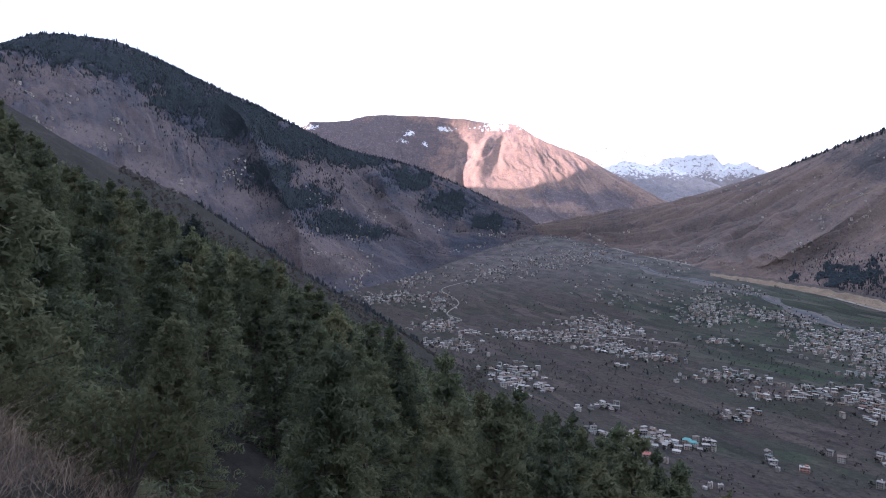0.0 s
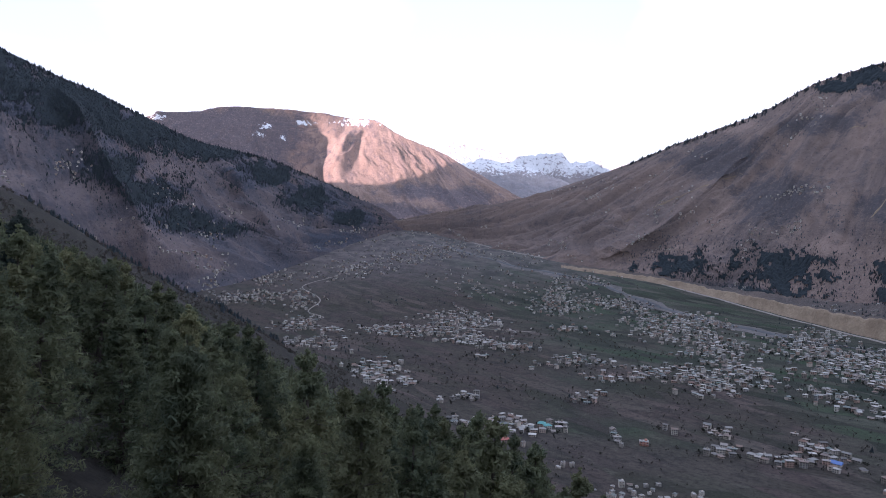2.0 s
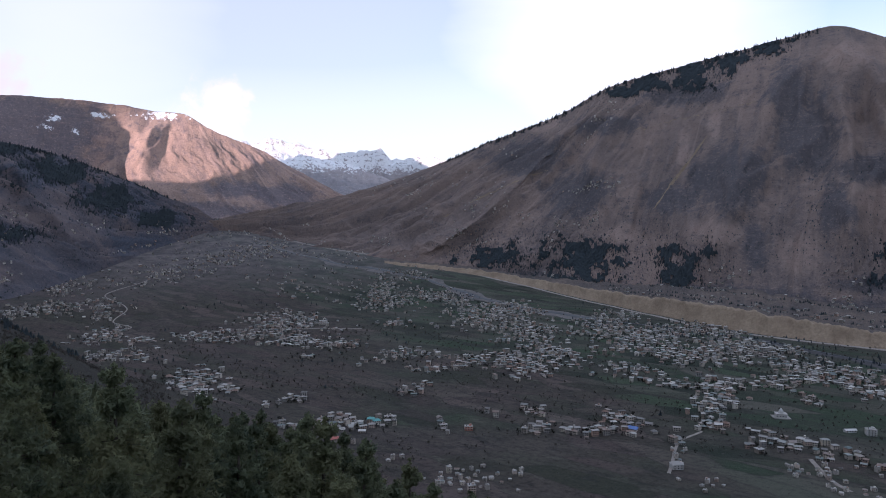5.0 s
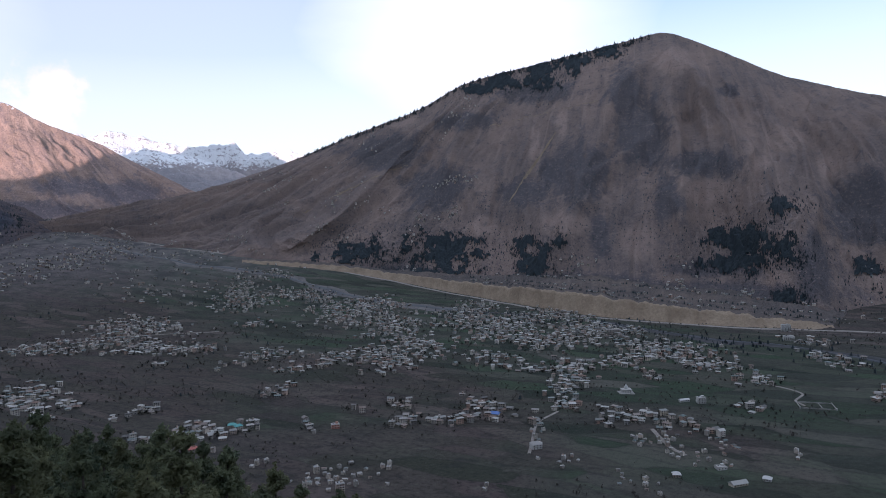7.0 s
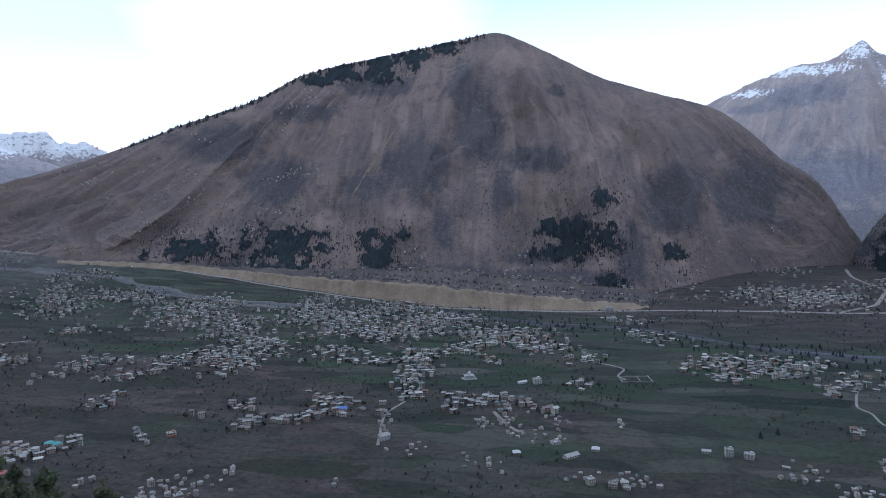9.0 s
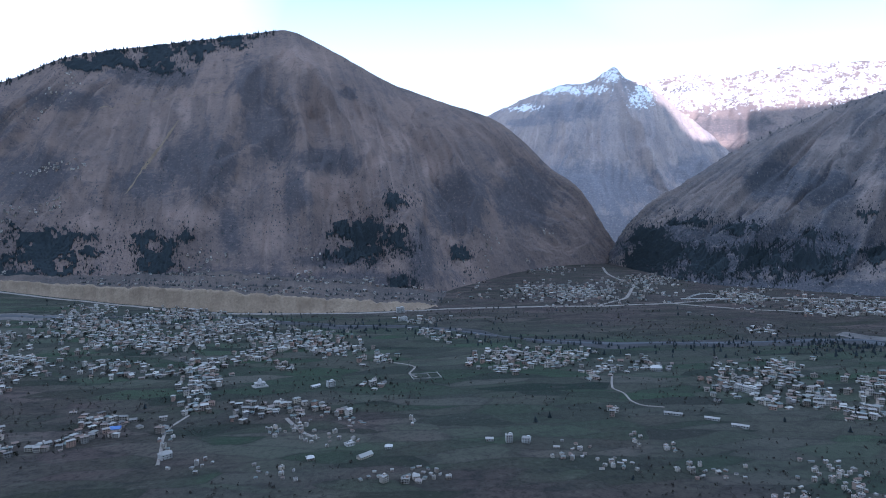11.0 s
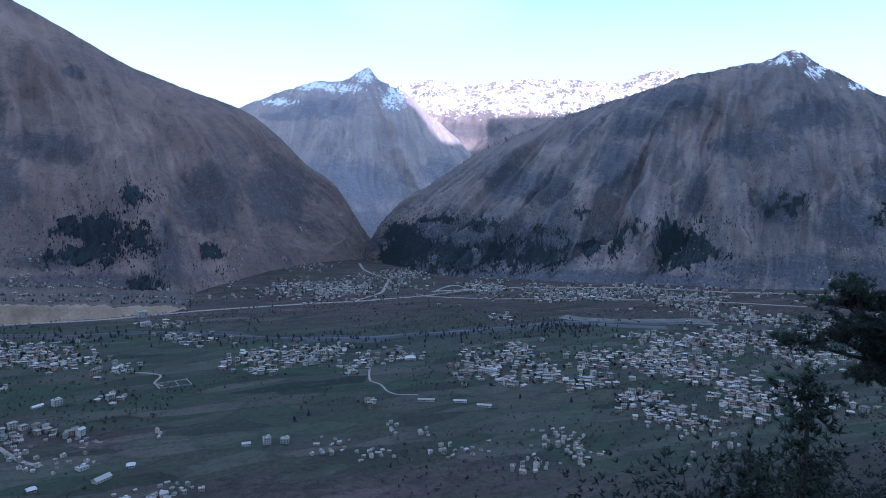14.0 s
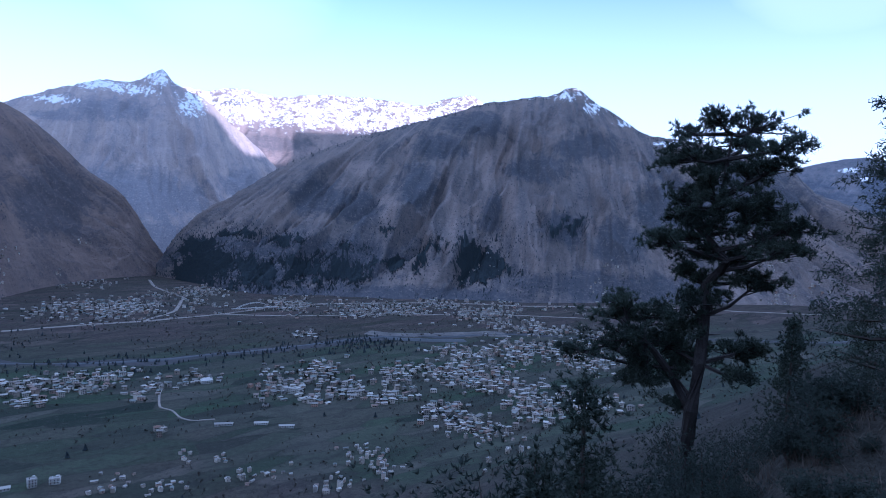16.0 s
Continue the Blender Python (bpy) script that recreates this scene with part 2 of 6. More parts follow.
# ---- land materials ----
def hill_material(name, grass, bare, scrub, snow=None, streak=0.5):
    """Dry mountain slope: grass, bare earth and scrub, with gullies and slides that run down the fall line.
    The mesh's cover layer says where scrub (red), bare earth (green) and snow (blue) lie."""
    m = Mat(name, 0.95, spec=0.05)
    at = m.place()
    fall = m.n.new("ShaderNodeUVMap")
    fall.uv_map = "fall"
    fall = fall.outputs["UV"]
    layer = m.n.new("ShaderNodeAttribute")
    layer.attribute_name = "cover"
    zone = layer.outputs["Color"]
    broad = m.noise(at, 0.0032, 6, 0.6, 0.6)
    fine = m.noise(at, 0.022, 7, 0.66)
    grain = m.noise(at, 0.11, 5, 0.7)
    speck = m.noise(at, 0.2, 3, 0.6)
    runs = m.noise(m.scaled(fall, (0.011, 0.0022, 1)), 1.0, 7, 0.62, 0.8)
    slides = m.noise(m.scaled(fall, (0.022, 0.0018, 1)), 1.0, 5, 0.55, 0.6)
    stands = m.noise(at, 0.0075, 7, 0.64, 0.6)
    c = m.mix(m.ramp(broad, (0.42, 0.0), (0.58, 1.0)), grass, bare)
    c = m.mix(m.ramp(runs, (0.47, 0.0), (0.66, streak)), c, scrub)
    c = m.mix(m.ramp(slides, (0.57, 0.0), (0.7, 0.5)), c, tuple(v * 1.35 for v in bare))
    ragged = m.math("ADD", m.math("MULTIPLY", m.math("SUBTRACT", stands, 0.5), 1.2), m.math("MULTIPLY", m.math("SUBTRACT", fine, 0.5), 0.9))
    ragged = m.math("ADD", ragged, m.math("MULTIPLY", m.math("SUBTRACT", runs, 0.5), 0.7))
    c = m.mix(m.ramp(m.math("ADD", m.axis(zone, 1), ragged), (0.35, 0.0), (0.75, 0.75)), c, tuple(v * 1.3 for v in bare))
    c = m.mix(m.ramp(m.math("ADD", m.axis(zone, 0), ragged), (0.26, 0.0), (0.62, 0.88)), c, scrub)
    c = m.mix(m.ramp(fine, (0.54, 0.0), (0.64, 0.45)), c, scrub)
    c = m.mix(m.ramp(grain, (0.54, 0.0), (0.7, 0.5)), c, tuple(v * 1.35 for v in bare))
    c = m.mix(m.ramp(grain, (0.3, 0.6), (0.43, 0.0)), c, tuple(v * 0.55 for v in scrub))
    c = m.mix(m.ramp(speck, (0.3, 0.8), (0.36, 0.0)), c, tuple(v * 0.5 for v in scrub))
    strata = m.noise(m.scaled(at, (0.012, 0.012, 0.07)), 1.0, 6, 0.7, 1.5)
    c = m.mix(m.ramp(strata, (0.56, 0.0), (0.68, 0.25)), c, tuple(v * 1.3 for v in bare))
    c = m.mix(m.ramp(strata, (0.34, 0.25), (0.44, 0.0)), c, tuple(v * 0.7 for v in scrub))
    if snow:
        line, spread, most = snow
        h = m.math("DIVIDE", m.math("SUBTRACT", m.axis(at, 2), line), spread)
        rough = m.math("ADD", m.math("MULTIPLY", m.math("SUBTRACT", m.noise(m.scaled(fall, (1, 0.5, 1)), 0.02, 9, 0.74, 0.4), 0.5), 2.3),
                       m.math("MULTIPLY", m.math("SUBTRACT", m.noise(at, 0.05, 6, 0.72), 0.5), 2.6))
        h = m.math("MINIMUM", m.math("ADD", h, rough), m.math("ADD", m.math("MULTIPLY", rough, 1.0), most))
        spot = m.math("SUBTRACT", m.math("MULTIPLY", m.axis(zone, 2), 1.25), 0.5)
        h = m.math("MAXIMUM", h, m.math("ADD", spot, m.math("MULTIPLY", rough, 1.25)))
        c = m.mix(m.ramp(h, (0.4, 0.0), (0.62, 1.0)), c, (0.90, 0.87, 0.84))
    m.colour(c)
    return m.bump(m.mix(0.35, m.mix(0.5, fine, grain), runs), 0.9, 16.0).m


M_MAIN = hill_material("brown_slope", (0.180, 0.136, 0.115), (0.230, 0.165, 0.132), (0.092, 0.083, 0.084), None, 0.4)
# cool tint in this slope's tones stands for distance haze
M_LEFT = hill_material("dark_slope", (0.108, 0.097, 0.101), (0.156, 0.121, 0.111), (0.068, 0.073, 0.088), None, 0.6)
# slope tones raised for haze, scrub tone greyed for the shaded parts
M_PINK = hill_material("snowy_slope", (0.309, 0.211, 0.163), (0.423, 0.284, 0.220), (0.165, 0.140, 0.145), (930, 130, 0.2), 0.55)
# bluish scrub tone here takes in some distance haze as well
M_RIGHT = hill_material("furrowed_slope", (0.178, 0.151, 0.138), (0.236, 0.187, 0.159), (0.086, 0.087, 0.095), (840, 60, 0.3), 0.55)
# high base colours here hold the haze in front of the slope
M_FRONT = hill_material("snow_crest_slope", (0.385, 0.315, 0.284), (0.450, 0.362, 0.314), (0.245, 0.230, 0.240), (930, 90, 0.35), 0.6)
# the blue of this ridge is distance haze put into the base colour
M_RIDGE = hill_material("haze_blue_ridge", (0.170, 0.165, 0.175), (0.210, 0.190, 0.190), (0.110, 0.118, 0.140), (1500, 60, 0.3), 0.5)
M_SHELF = hill_material("shelf_land", (0.115, 0.095, 0.082), (0.150, 0.116, 0.094), (0.056, 0.056, 0.056), None, 0.5)
# slopes paled and snow line lowered to paint in haze and missing sun
M_PALE = hill_material("haze_pale_snow", (0.40, 0.345, 0.33), (0.46, 0.39, 0.36), (0.30, 0.275, 0.275), (540, 120, 0.75))
M_FAR = hill_material("far_snow", (0.250, 0.196, 0.175), (0.320, 0.245, 0.210), (0.150, 0.135, 0.135), (745, 140, 0.52))


def valley_material():
    """Fields with hedges on the flat, dry grass on the slopes."""
    m = Mat("valley_fields", 0.95, spec=0.05)
    at = m.place()
    drift = m.n.new("ShaderNodeTexNoise")
    drift.inputs["Scale"].default_value, drift.inputs["Detail"].default_value = 0.012, 3.0
    m.l.new(at, drift.inputs["Vector"])
    strip = m.scaled(m.scaled(at, (1, 1, 0), (0, 0, radians(-25))), (0.034, 0.0105, 1.0))
    bent = m.mix(0.55, strip, drift.outputs["Color"], "ADD")
    pick = m.axis(m.cells(bent, 1.0, "Color"), 0)
    edge = m.cells(bent, 1.0, "Distance", "DISTANCE_TO_EDGE")
    c = m.ramp(pick, (0.0, (0.078, 0.074, 0.054)), (0.25, (0.112, 0.086, 0.074)), (0.45, (0.056, 0.060, 0.040)), (0.6, (0.150, 0.116, 0.098)), (0.75, (0.082, 0.078, 0.058)), (1.0, (0.090, 0.071, 0.062)))
    c = m.mix(0.15, c, (0.068, 0.066, 0.05))
    east = m.ramp(m.math("ADD", m.math("DIVIDE", m.axis(at, 0), 1500.0), m.noise(at, 0.004, 3)), (0.78, 0.0), (1.05, 1.0))
    east = m.mix(m.ramp(m.math("DIVIDE", m.axis(at, 0), 2000.0), (0.6, 0.0), (0.74, 1.0)), east, (0, 0, 0))
    meadow = m.ramp(pick, (0.0, (0.037, 0.053, 0.031)), (0.3, (0.080, 0.074, 0.056)), (0.42, (0.020, 0.029, 0.020)), (0.6, (0.104, 0.094, 0.074)), (0.8, (0.046, 0.068, 0.037)), (1.0, (0.038, 0.036, 0.030)))
    c = m.mix(east, m.mix(1.0, c, (0.76, 0.72, 0.74), "MULTIPLY"), m.mix(0.2, meadow, (0.044, 0.050, 0.040)))
    broad = m.noise(at, 0.0045, 5, 0.62, 0.5)
    c = m.mix(m.ramp(broad, (0.52, 0.0), (0.64, 0.4)), c, m.mix(east, (0.078, 0.066, 0.058), (0.044, 0.047, 0.037)))
    c = m.mix(m.ramp(edge, (0.02, 0.3), (0.09, 0.0)), c, (0.036, 0.034, 0.029))
    mid = m.noise(m.scaled(m.scaled(at, (1, 1, 1), (0, 0, radians(-25))), (1.7, 0.7, 1)), 0.028, 8, 0.72, 0.4)
    calm = m.math("SUBTRACT", 1.0, m.math("MULTIPLY", east, 0.45))
    c = m.mix(m.math("MULTIPLY", m.ramp(mid, (0.52, 0.0), (0.62, 0.65)), calm), c, (0.030, 0.030, 0.027))
    c = m.mix(m.math("MULTIPLY", m.ramp(mid, (0.33, 0.6), (0.43, 0.0)), calm), c, (0.105, 0.095, 0.076))
    tiny = m.noise(at, 0.16, 6, 0.78)
    c = m.mix(m.math("MULTIPLY", m.ramp(tiny, (0.38, 0.6), (0.5, 0.0)), calm), c, (0.020, 0.020, 0.018))
    c = m.mix(m.ramp(tiny, (0.58, 0.0), (0.7, 0.4)), c, (0.13, 0.118, 0.098))
    # dry ground towards the valley head, lightened to paint in haze
    head_haze = m.ramp(m.math("DIVIDE", m.axis(at, 1), 4000.0), (0.5, 0.0), (0.7, 0.65))
    bare = m.mix(m.ramp(m.noise(at, 0.02, 6, 0.7), (0.4, 0.0), (0.6, 1.0)), (0.086, 0.078, 0.077), (0.200, 0.168, 0.152))
    c = m.mix(head_haze, c, bare)
    dry = m.mix(m.ramp(m.noise(at, 0.9, 6, 0.7), (0.35, 0.0), (0.65, 1.0)), (0.026, 0.026, 0.022), (0.068, 0.059, 0.046))
    dry = m.mix(m.ramp(mid, (0.45, 0.0), (0.6, 0.7)), dry, (0.034, 0.030, 0.026))
    steep = m.ramp(m.axis(m.geo.outputs["Normal"], 2), (0.86, 1.0), (0.95, 0.0))
    m.colour(m.mix(steep, c, dry))
    return m.bump(m.mix(0.5, m.noise(at, 0.25, 5, 0.65), m.noise(at, 4.0, 4, 0.6)), 0.6, 1.2).m


M_VALLEY = valley_material()

# ---- ground ----
fine_b = np.arange(-42, 150.01, 0.32)
coarse_b = np.arange(152, 318, 2.0)
bearings = np.radians(np.concatenate([fine_b, coarse_b]))
radii = np.concatenate([[0.05], np.geomspace(0.7, 4890, 480)])
B, R = np.meshgrid(bearings, radii)
GX, GY = R * np.sin(B), R * np.cos(B)
GZ = ground(GX, GY)
ground_ob = sheet("ground", GX, GY, GZ, M_VALLEY, closed=True)
tagged(ground_ob, "brown and green valley fields below a steep hillside", "ground", kind="structure")



def floor_at(x, y):
    """The height of the ground mesh itself under a point in the fan that the view sweeps."""
    b = (np.degrees(np.arctan2(x, y)) - fine_b[0]) / 0.32
    q = np.interp(np.log(np.maximum(np.hypot(x, y), 0.71)), np.log(radii[1:]), np.arange(1, len(radii)))
    b = np.clip(b, 0, len(fine_b) - 1.001)
    i, j = np.floor(q).astype(int), np.floor(b).astype(int)
    i = np.minimum(i, len(radii) - 2)
    f, g = q - i, b - j
    return (GZ[i, j] * (1 - f) + GZ[i + 1, j] * f) * (1 - g) + (GZ[i, j + 1] * (1 - f) + GZ[i + 1, j + 1] * f) * g


# ---- mountains ----
SLOPES = {}


def zones(b, el, spots):
    """How deep points lie inside soft spots: (bearing, height in degrees, half widths)."""
    f = np.zeros(el.shape)
    for b0, e0, hb, he in spots:
        f = np.maximum(f, np.exp(-((b - b0) / hb) ** 2 - ((el - e0) / he) ** 2))
    return f


def mountain(name, label, crest, base, material, seed, amp=45, back=350, step=0.13, rows_n=120, power=1.05, rib=380, jag=4.0, fan=None, scrub=(), bare=(), snow=(), spines=(), drop=0.45):
    """A slope from its foot up to its crest and down behind. crest: (bearing, height in degrees above the eye,
    distance); base: (bearing, distance).
    scrub, bare, snow: spots of that cover, some of them shade or sunlight put into the colour. spines: spurs that stand
    out towards the valley, (bearing and share of the height at the top, the same at the foot, reach, half width in
    degrees)."""
    cb, ce, cr = zip(*crest)
    bb, br = zip(*base)
    b = np.arange(cb[0], cb[-1] + 0.001, step)
    el, rc, rb = glide(cb, ce, b), glide(cb, cr, b), glide(bb, br, np.clip(b, bb[0], bb[-1]))
    rc = np.maximum(rc, rb + 30)
    way = np.radians(b)
    zc = EYE + rc * np.tan(np.radians(el)) + jag * fbm(b * 1.6, b * 0 + seed, seed, 6, 0.65)
    zb = ground(rb * np.sin(way), rb * np.cos(way)) - 12
    s = np.concatenate([np.linspace(-0.06, 1, rows_n), 1 + np.linspace(0.03, 1, 14)])[:, None]
    up = np.clip(s, 0, 1)
    spread = 1.0 if fan is None else 1.6 / (0.6 + 1 - up * 0.8)
    centre = 0.0 if fan is None else radians(fan)
    arc = (way[None, :] - centre) * spread * 3000 / rib
    bend = 1.3 * fbm(arc * 0.45, s * 2.2, seed + 5, 4)
    spurs = ridged(arc + bend, s * 0.5, seed, 3, 0.5)
    gully = ridged(arc * 2.6 + bend * 1.5, s * 1.1, seed + 9, 5, 0.6)
    small = fbm(arc * 7 + bend, s * 9, seed + 21, 5, 0.65)
    free = np.clip(up * 5, 0, 1) * np.clip((1 - up) * 4, 0.0, 1)
    r = np.where(s <= 1, rb + (rc - rb) * s, rc + back * (s - 1))
    for (b0, u0), (b1, u1), reach, wide in spines:
        k = np.clip((u0 - up) / (u0 - u1), 0, 1)
        off = np.abs(b[None, :] - (b0 + (b1 - b0) * k) + 0.5 * fbm(s * 5 + b0, s * 0, seed + 3, 3)) / (wide * (0.35 + 0.65 * k))
        push = reach * free * np.maximum(0, 1 - off) ** 1.2 * smooth(u0 + 0.02, u0 - 0.15, up) * (0.4 + 0.6 * k)
        r = r - np.minimum(push, 0.5 * np.maximum(r - rb, 0))
    z = zb + (zc - zb) * up**power + np.minimum(s, 0) * 300
    z = np.where(s > 1, zc - drop * back * np.clip(s - 1, 0, 9) ** 1.2, z)
    z = z + free * (amp * spurs + 0.45 * amp * gully + 0.3 * amp * small)
    X, Y = r * np.sin(way), r * np.cos(way)
    uv = np.stack([np.broadcast_to(arc * rib, z.shape), np.broadcast_to(s * 1500, z.shape)], -1)
    tilt = np.degrees(np.arctan2(z - EYE, r))
    cover = np.stack([zones(b[None, :], tilt, scrub), zones(b[None, :], tilt, bare), zones(b[None, :], tilt, snow), np.ones(z.shape)], -1)
    SLOPES[name] = (b, s[:, 0], X, Y, z)
    return tagged(sheet(name, X, Y, z, material, uv=uv, cover=cover), label, "mountain", kind="structure")


def on_slope(name, bearing, up):
    """Points on a mountain's face; bearing in degrees, up from 0 at the foot to 1 at the crest."""
    b, s, X, Y, Z = SLOPES[name]
    j = np.clip((bearing - b[0]) / (b[1] - b[0]), 0, len(b) - 1.001)
    i = np.clip(np.interp(up, s, np.arange(len(s))), 0, len(s) - 1.001)
    i0, j0 = np.floor(i).astype(int), np.floor(j).astype(int)
    f, g = i - i0, j - j0
    return [(A[i0, j0] * (1 - f) + A[i0 + 1, j0] * f) * (1 - g) + (A[i0, j0 + 1] * (1 - f) + A[i0 + 1, j0 + 1] * f) * g for A in (X, Y, Z)]


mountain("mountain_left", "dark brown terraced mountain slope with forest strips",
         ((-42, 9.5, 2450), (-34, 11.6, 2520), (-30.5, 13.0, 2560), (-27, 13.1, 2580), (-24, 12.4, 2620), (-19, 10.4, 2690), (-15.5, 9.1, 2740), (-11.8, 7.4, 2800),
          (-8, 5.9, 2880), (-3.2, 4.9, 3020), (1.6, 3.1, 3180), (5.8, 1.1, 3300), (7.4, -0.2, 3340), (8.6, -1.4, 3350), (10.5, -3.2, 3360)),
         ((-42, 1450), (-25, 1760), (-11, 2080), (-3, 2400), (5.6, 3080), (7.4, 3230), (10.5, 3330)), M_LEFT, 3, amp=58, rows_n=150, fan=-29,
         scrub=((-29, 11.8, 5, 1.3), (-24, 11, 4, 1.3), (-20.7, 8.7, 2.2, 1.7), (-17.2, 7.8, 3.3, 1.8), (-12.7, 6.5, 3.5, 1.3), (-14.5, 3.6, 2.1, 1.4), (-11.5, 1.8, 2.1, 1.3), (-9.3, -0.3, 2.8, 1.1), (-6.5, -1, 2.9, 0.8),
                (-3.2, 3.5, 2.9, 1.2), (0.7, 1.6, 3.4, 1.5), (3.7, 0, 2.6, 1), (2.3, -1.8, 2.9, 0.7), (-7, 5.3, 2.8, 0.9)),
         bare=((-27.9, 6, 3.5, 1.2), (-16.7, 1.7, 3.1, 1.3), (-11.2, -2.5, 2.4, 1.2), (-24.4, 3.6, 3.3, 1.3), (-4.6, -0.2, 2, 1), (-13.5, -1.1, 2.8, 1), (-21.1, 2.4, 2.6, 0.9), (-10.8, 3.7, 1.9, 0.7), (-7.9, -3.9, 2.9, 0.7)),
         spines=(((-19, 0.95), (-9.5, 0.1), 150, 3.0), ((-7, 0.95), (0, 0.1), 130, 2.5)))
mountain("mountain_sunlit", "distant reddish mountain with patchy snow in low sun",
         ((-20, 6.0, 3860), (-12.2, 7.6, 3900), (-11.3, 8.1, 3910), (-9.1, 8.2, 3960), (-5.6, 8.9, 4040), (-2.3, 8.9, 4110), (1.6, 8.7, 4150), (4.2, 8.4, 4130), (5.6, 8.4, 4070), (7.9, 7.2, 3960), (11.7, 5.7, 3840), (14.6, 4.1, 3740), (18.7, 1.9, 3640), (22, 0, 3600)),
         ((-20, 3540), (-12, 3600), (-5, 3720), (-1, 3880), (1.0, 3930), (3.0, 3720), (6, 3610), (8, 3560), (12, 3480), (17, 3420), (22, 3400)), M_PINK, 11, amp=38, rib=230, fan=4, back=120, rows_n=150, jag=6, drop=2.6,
         # the wide first scrub spot paints the shaded left part grey
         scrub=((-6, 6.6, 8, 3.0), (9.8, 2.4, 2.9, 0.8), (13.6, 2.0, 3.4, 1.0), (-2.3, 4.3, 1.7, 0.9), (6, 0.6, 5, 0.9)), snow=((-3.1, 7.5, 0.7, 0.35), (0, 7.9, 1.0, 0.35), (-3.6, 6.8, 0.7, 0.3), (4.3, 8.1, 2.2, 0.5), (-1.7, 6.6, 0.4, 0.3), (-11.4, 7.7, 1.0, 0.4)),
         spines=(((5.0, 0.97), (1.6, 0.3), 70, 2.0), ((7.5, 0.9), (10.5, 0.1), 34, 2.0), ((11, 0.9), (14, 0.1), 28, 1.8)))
mountain("mountain_pale", "faint snowy ridge far up the valley, paled for haze",
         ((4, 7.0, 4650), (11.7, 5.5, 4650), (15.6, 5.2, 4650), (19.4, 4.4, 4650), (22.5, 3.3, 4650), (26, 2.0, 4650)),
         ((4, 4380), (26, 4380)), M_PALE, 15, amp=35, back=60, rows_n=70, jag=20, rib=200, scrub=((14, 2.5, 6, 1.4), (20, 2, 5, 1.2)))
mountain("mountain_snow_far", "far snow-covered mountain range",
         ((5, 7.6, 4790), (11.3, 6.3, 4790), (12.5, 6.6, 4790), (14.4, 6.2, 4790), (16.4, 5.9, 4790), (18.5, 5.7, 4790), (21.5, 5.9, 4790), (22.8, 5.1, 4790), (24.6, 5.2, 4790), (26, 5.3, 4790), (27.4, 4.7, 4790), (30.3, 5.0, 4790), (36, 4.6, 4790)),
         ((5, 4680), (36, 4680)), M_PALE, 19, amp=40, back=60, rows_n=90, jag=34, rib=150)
mountain("mountain_main", "broad brown grassy mountain with dark forest patches",
         ((5.0, -3.4, 3330), (7.0, -2.0, 3330), (9, -1.0, 3330), (11.4, -0.3, 3330), (18.8, 2.0, 3330), (25.6, 4.2, 3330), (31.2, 6.5, 3310), (37, 8.6, 3280), (41.2, 10.7, 3250), (47.1, 12.0, 3230), (54.3, 13.3, 3200), (56.9, 13.7, 3200),
          (61.3, 12.0, 3180), (65.8, 9.7, 3150), (70.5, 8.05, 3100), (74.2, 6.8, 3050), (77.1, 4.6, 2960), (79.2, 2.5, 2900), (81.3, 1.0, 2850), (84.1, -4.2, 2800), (85, -6, 2790)),
         ((5.0, 3300), (8.6, 3260), (11.8, 3160), (16.5, 2860), (30, 2540), (44.5, 2050), (58.4, 1800), (68, 1770), (71.5, 1950), (75, 2250), (80, 2580), (85, 2750)), M_MAIN, 27, amp=66, rows_n=190, fan=57,
         scrub=((50.3, 2.8, 3.4, 2.6), (46, 1.5, 2.4, 1.2), (38.8, 2.1, 3.4, 2.2), (54.4, 9.1, 1.6, 2.6), (60, 3.4, 3.1, 1.2), (55.7, 5.8, 2.2, 3.2), (34, 5.1, 3.9, 1.7), (52.1, -2, 0.8, 2.2), (71.5, -0.5, 3, 3), (62.1, 8.9, 1, 0.5),
                (57.5, 0.7, 1.3, 2.3), (68, -4.6, 1.5, 2.5), (77, 0, 3, 3), (47.5, 9.6, 4, 0.9), (41, 7.6, 3, 0.8), (60, -5, 4, 0.8), (50, -6.2, 8, 0.8), (61, -6.9, 9, 0.9), (35, -5.2, 4, 0.7)),
         # spots at 35 and 31.2 degrees: dry crest grass with sunlight painted in
         bare=((46.8, 5.3, 0.6, 2.8), (49.1, 7.1, 0.6, 1.6), (66.4, 5, 1.4, 1), (64.5, 3.2, 0.7, 0.6), (35, 7.7, 2.9, 0.7), (52.1, 0.9, 0.7, 0.5), (31.2, 6.1, 2.4, 0.6), (42.1, -1.3, 1.9, 1), (49.3, -1.4, 2.8, 1.2), (55.3, -2.9, 1.7, 1.8), (60.5, 1.1, 2.4, 1.4), (66.5, -2.5, 1, 0.9),
               (57.9, 11.4, 2.1, 1.3), (74.9, 2.8, 0.5, 0.8), (68.9, 2.6, 0.9, 1.2), (38, -6.5, 6, 0.6), (65.5, -5.8, 1.6, 0.9)),
         spines=(((57.5, 0.98), (67.5, 0.05), 260, 4.5), ((56, 0.97), (48, 0.05), 130, 3.2), ((44, 0.95), (33, 0.05), 120, 4.0), ((58, 0.9), (58.5, 0.05), 110, 2.5), ((40, 0.9), (24, 0.1), 110, 3.0)))
